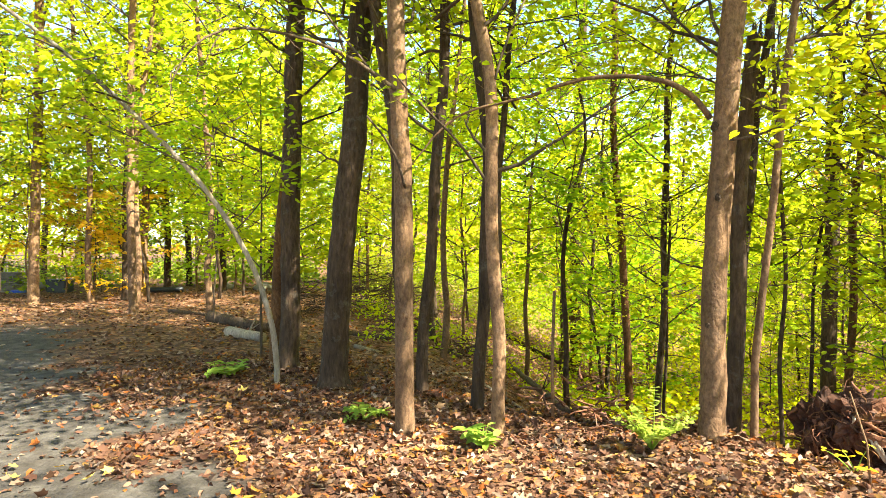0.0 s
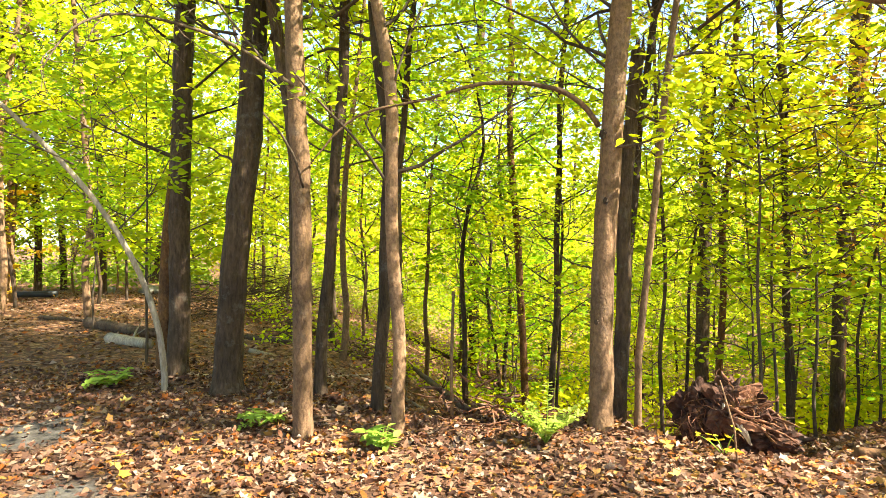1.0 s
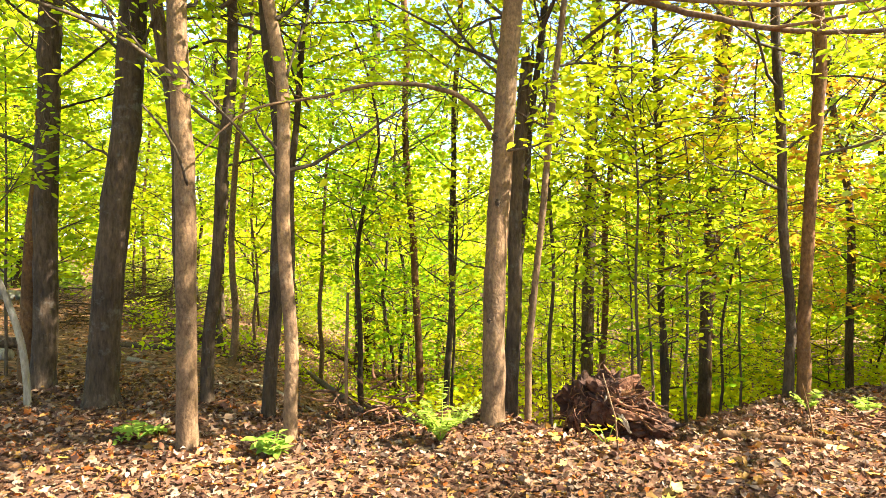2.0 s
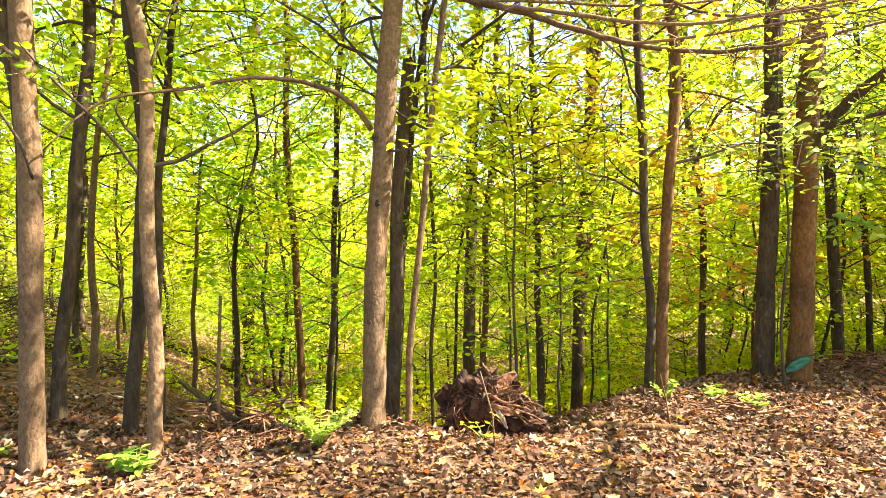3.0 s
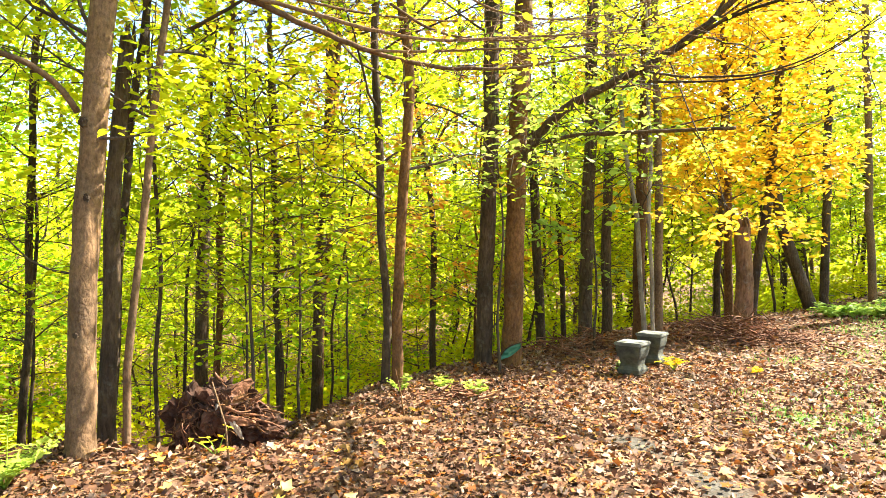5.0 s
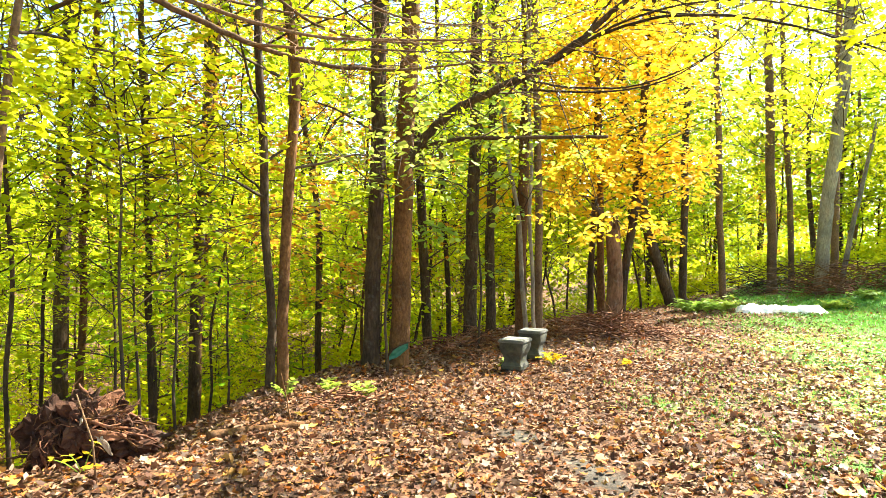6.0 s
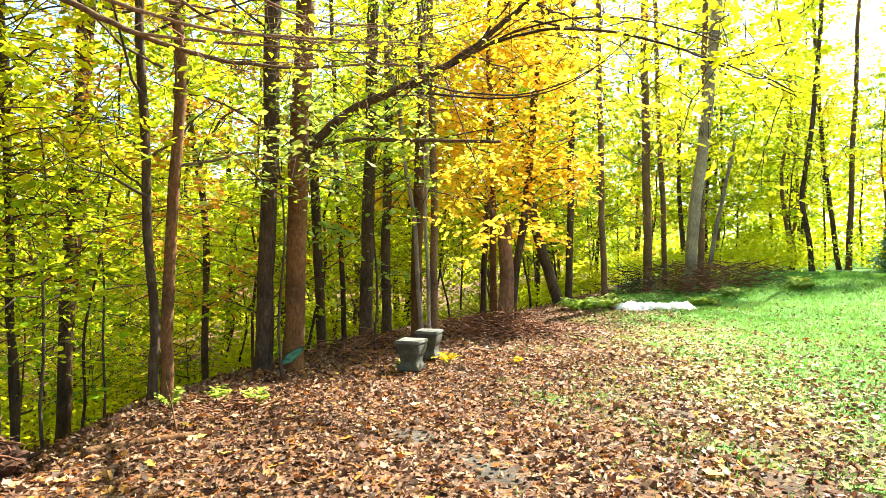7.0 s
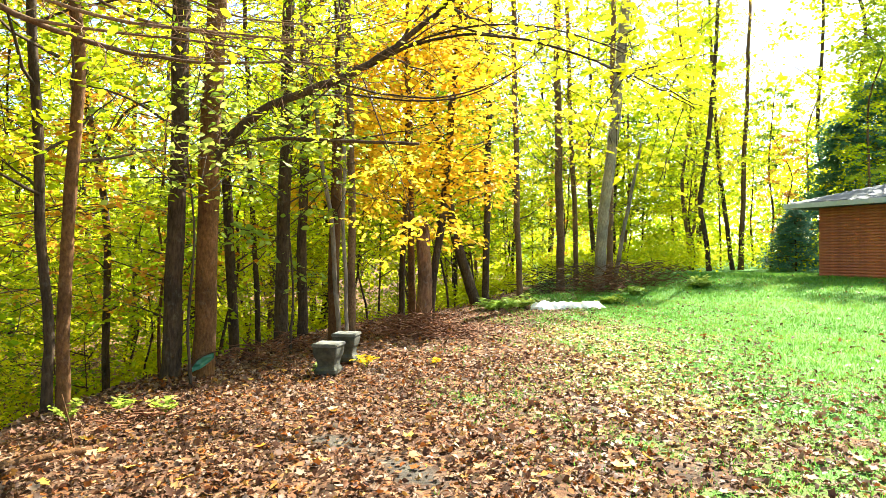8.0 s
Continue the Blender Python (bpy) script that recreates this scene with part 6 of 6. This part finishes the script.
def house(ax, ay, bx, by):
    """A, near corner seen at the end of the wall; B, a point further along the same wall."""
    z = z_at(ax, ay) - 0.05
    turn = math.degrees(math.atan2(by - ay, bx - ax))
    th = thing("house", ax, ay, z, "single-storey house with reddish log siding and grey hip roof", "house")
    th.matrix_world = pose(ax, ay, z, 0, 0, turn)
    # local x runs along the seen wall, local y away behind it
    ln, dp, ht, n = 9.0, 6.5, 2.42, 25
    sgn = 1.0
    wall = part("wall", box_mesh("wall", ln - 0.06, dp - 0.06, ht, SIDING, 0.01, (ln / 2, sgn * dp / 2, ht / 2)), th)
    step = ht / n

    def course(length):
        b = Buf()
        a = np.linspace(-math.pi / 2, math.pi / 2, 6)
        ring = [(0.0, -0.045 * math.cos(t), step / 2 + step / 2 * math.sin(t)) for t in a]
        v = [(0.0, p[1], p[2]) for p in ring] + [(length, p[1], p[2]) for p in ring]
        b.add(v, [(i, i + 1, i + 7, i + 6) for i in range(5)] + [tuple(range(6)), tuple(range(11, 5, -1))])
        return b.mesh("siding_log", SIDING)

    front, side = course(ln), course(dp)
    for i in range(n):
        ob = part("siding_log", front, wall)
        ob.matrix_basis = pose(0, 0.03, i * step)
        ob = part("siding_log", side, wall)
        ob.matrix_basis = pose(0.03, dp, i * step, 0, 0, -90)
    o, t = 0.75, 0.14
    rise = 0.95
    x0, x1, y0, y1 = -o, ln + o, -o, dp + o
    ym = (y0 + y1) / 2
    run = (y1 - y0) / 2 * 0.62
    b = Buf()
    v = [(x0, y0, ht + t), (x1, y0, ht + t), (x1, y1, ht + t), (x0, y1, ht + t), (x0 + run, ym, ht + t + rise), (x1 - run, ym, ht + t + rise)]
    v += [(p[0], p[1], ht) for p in v[:4]]
    b.add(v, [(0, 1, 5, 4), (1, 2, 5), (2, 3, 4, 5), (3, 0, 4), (9, 8, 7, 6)])
    roof = part("roof", b.mesh("roof", SHINGLE, False), th)
    for i in range(14):
        k = (i + 0.5) / 14.0
        cx0, cx1 = x0 + run * k, x1 - run * k
        b = Buf()
        yy, zz = y0 + (ym - y0) * k, ht + t + rise * k + 0.012
        b.add([(cx0, yy, zz), (cx1, yy, zz), (cx1, yy + 0.28, zz + 0.07), (cx0, yy + 0.28, zz + 0.07), (cx0, yy, zz - 0.02), (cx1, yy, zz - 0.02)], [(0, 1, 2, 3), (4, 5, 1, 0)])
        part("shingle_course", b.mesh("shingle_course", SHINGLE, False), roof)
    part("fascia", box_mesh("fascia", x1 - x0, 0.03, t + 0.02, FASCIA, 0.004, (ln / 2, y0 - 0.016, ht + t / 2)), roof)
    part("fascia", box_mesh("fascia", 0.03, y1 - y0, t + 0.02, FASCIA, 0.004, (x0 - 0.016, dp / 2, ht + t / 2)), roof)


house(*(23.31, -9.11), *(21.57, -10.35))


# ---- conifers ----
def conifer(x, y, height, radius, seed, label, leaves=9000):
    th = thing("conifer", x, y, z_at(x, y), label, "tree")
    rng = np.random.default_rng(seed)
    part("trunk", stem_mesh(seed, [(0, 0, -0.2), (0, 0, height * 0.5), (0, 0, height)], height * 0.016, 0.01, BARK_DARK, 8, 0.3), th)
    tips = []
    b = Buf()
    for i in range(60):
        t = (i + rng.uniform()) / 60
        a = i * 2.4
        r = radius * (1 - t) ** 0.8 * rng.uniform(0.7, 1.1) + 0.1
        pts = bend(rng, (0, 0, height * (0.06 + 0.93 * t)), (math.cos(a), math.sin(a), 0.15), r, -0.4, 4, 0.06)
        b.tube(pts, np.linspace(0.02, 0.005, 5), 4, cap=False)
        tips += [pts[2], pts[3], pts[4], (pts[3] + pts[4]) / 2]
    part("branching", b.mesh("branching", BARK_TWIG), th)["kind"] = "stuff"
    part("crown", sprays(rng, tips, leaves, radius * 0.17, 0.6, radius * 0.085, NEEDLE, "crown", 0.5), th)


conifer(*(38.70, -16.37), 8.5, 3.0, 1, "tall dark green pine behind the house")
conifer(*(37.10, -17.50), 10, 3.2, 2, "tall dark green pine behind the house")
conifer(*(29.20, -10.49), 2.8, 1.2, 3, "low blue-green fir bush beside the house", 8000)
conifer(*(30.6, -10.6), 2.2, 1.1, 4, "low blue-green fir bush beside the house", 6000)


# ---- leaf litter ----
CURLED = np.array([(0, 0, 0), (0.30, 0.30, 0.20), (0.72, 0.22, 0.26), (1.0, 0.03, 0.02), (0.55, -0.31, 0.24)])
CURLED_F = [(0, 2, 1), (0, 3, 2), (0, 4, 3)]


def litter():
    rng = np.random.default_rng(23)

    def scatter(n, r0, r1, shape, faces, size, name, power=1.0, az0=-122, az1=44):
        az = np.radians(rng.uniform(az0, az1, n))
        d = r0 + (r1 - r0) * rng.uniform(0, 1, n) ** power
        x, y = -np.sin(az) * d, np.cos(az) * d
        soil, grass = masks(x, y)
        s = side_of(CREST, x, y)
        dens = (1 - 0.93 * soil) * (1 - 0.62 * grass) * (1 - 0.25 * grass * smooth(x, 9, 18)) * (1 - smooth(s, 2, 14) * 0.5)
        keep = rng.uniform(0, 1, n) < dens
        x, y = x[keep], y[keep]
        k = len(x)
        c = np.c_[x, y, land(x, y) + rng.uniform(0.002, 0.022, k)]
        nor = rng.standard_normal((k, 3)) * 0.5 + (0, 0, 1)
        ax = rng.standard_normal((k, 3)) * (1, 1, 0.25)
        v = leaf_verts(rng, c, ax, nor, size * rng.uniform(0.5, 1.25, k), shape, 1.5)
        return quads_mesh(name, v, len(shape), faces, LITTER)

    a = new("leaf_litter", scatter(17000, 2.4, 8.5, LOBED, LOBED_F, 0.072, "leaf_litter", 0.75))
    tagged(a, "thick carpet of fallen brown and orange leaves", "leaves", kind="stuff")
    b = new("leaf_litter", scatter(16000, 2.4, 9.0, OVAL, OVAL_F, 0.074, "leaf_litter_oval", 0.75))
    tagged(b, "fallen oval leaves in brown and tan", "leaves", kind="stuff")
    b = new("leaf_litter", scatter(46000, 2.4, 10.0, CURLED, CURLED_F, 0.056, "leaf_litter_dry", 0.7))
    tagged(b, "crumpled dry leaf fragments covering the ground", "leaves", kind="stuff")
    b = new("leaf_litter", scatter(42000, 8.5, 25, SIMPLE, SIMPLE_F, 0.095, "leaf_litter_far", 0.8))
    tagged(b, "fallen brown leaves covering the forest floor", "leaves", kind="stuff")
    b = new("leaf_litter", scatter(30000, 8.0, 19, ROUND, ROUND_F, 0.085, "leaf_litter_clearing", 0.85, -108, -38))
    tagged(b, "fallen brown leaves between wood and lawn", "leaves", kind="stuff")
    # single bright leaves lying on top
    meshes = []
    for i in range(8):
        v = leaf_verts(rng, np.zeros((1, 3)), np.array([[1.0, 0, 0]]), np.array([[rng.uniform(-0.2, 0.2), rng.uniform(-0.2, 0.2), 1.0]]), 0.10, LOBED, 2.0)
        meshes.append(quads_mesh("leaf", v, 11, LOBED_F, FALLEN_BRIGHT))
    made = 0
    while made < 290:
        az, d = radians(rng.uniform(-118, 40)), 2.6 + 6.5 * rng.uniform()
        x, y = -math.sin(az) * d, math.cos(az) * d
        so, gr = masks(np.array([x]), np.array([y]))
        if side_of(CREST, np.array([x]), np.array([y]))[0] > 0.5 or rng.uniform() < 0.7 * so[0]:
            continue
        ob = new("leaf", meshes[rng.integers(0, 8)])
        ob.parent = a
        k = rng.uniform(0.7, 1.25)
        ob.matrix_basis = pose(x, y, z_at(x, y) + 0.03, rng.uniform(-18, 18), rng.uniform(-18, 18), rng.uniform(0, 360)) @ Matrix.Diagonal((k, k, k, 1))
        made += 1

    # a drift of yellow leaves, pale to paint in the lawn's sunlit patch
    k = 2600
    t = rng.uniform(0, 1, k)
    x, y = 6.6 + 7.0 * t + rng.standard_normal(k) * 0.7, -1.3 + 0.5 * t + rng.standard_normal(k) * (0.45 + 0.5 * t)
    c = np.c_[x, y, land(x, y) + rng.uniform(0.01, 0.03, k)]
    v = leaf_verts(rng, c, rng.standard_normal((k, 3)) * (1, 1, 0.2), rng.standard_normal((k, 3)) * 0.4 + (0, 0, 1), 0.075 * rng.uniform(0.6, 1.3, k), ROUND, 1.5)
    tagged(new("leaf_drift", quads_mesh("leaf_drift", v, 6, ROUND_F, FALLEN_SUNLIT)), "drift of yellow leaves, coloured pale for the sunlit patch of lawn", "leaves", kind="stuff")


litter()


def lawn():
    rng = np.random.default_rng(29)
    n = 190000
    az = np.radians(rng.uniform(-120, -60, n))
    d = 3.5 + 24 * rng.uniform(0, 1, n) ** 0.9
    x, y = -np.sin(az) * d, np.cos(az) * d
    soil, grass = masks(x, y)
    keep = (rng.uniform(0, 1, n) < np.clip(grass * 1.1 - 0.04, 0, 1)) & (side_of(CREST, x, y) < -0.5)
    x, y, d = x[keep], y[keep], d[keep]
    k = len(x)
    c = np.c_[x, y, land(x, y) - 0.005]
    up = np.c_[rng.standard_normal((k, 2)) * 0.45, np.ones(k)]
    nor = np.c_[rng.standard_normal((k, 2)), np.zeros(k)]
    blade = np.array([(0, 0.09, 0), (0, -0.09, 0), (0.55, 0.07, 0.05), (1.0, 0, 0.3)])
    v = leaf_verts(rng, c, up, nor, (0.034 + 0.0019 * d) * rng.uniform(0.5, 1.5, k), blade)
    ob = new("lawn_grass", quads_mesh("lawn_grass", v, 4, [(0, 1, 2), (1, 3, 2)], GRASS))
    tagged(ob, "short bright green lawn grass with scattered leaves", "grass", kind="stuff")


lawn()
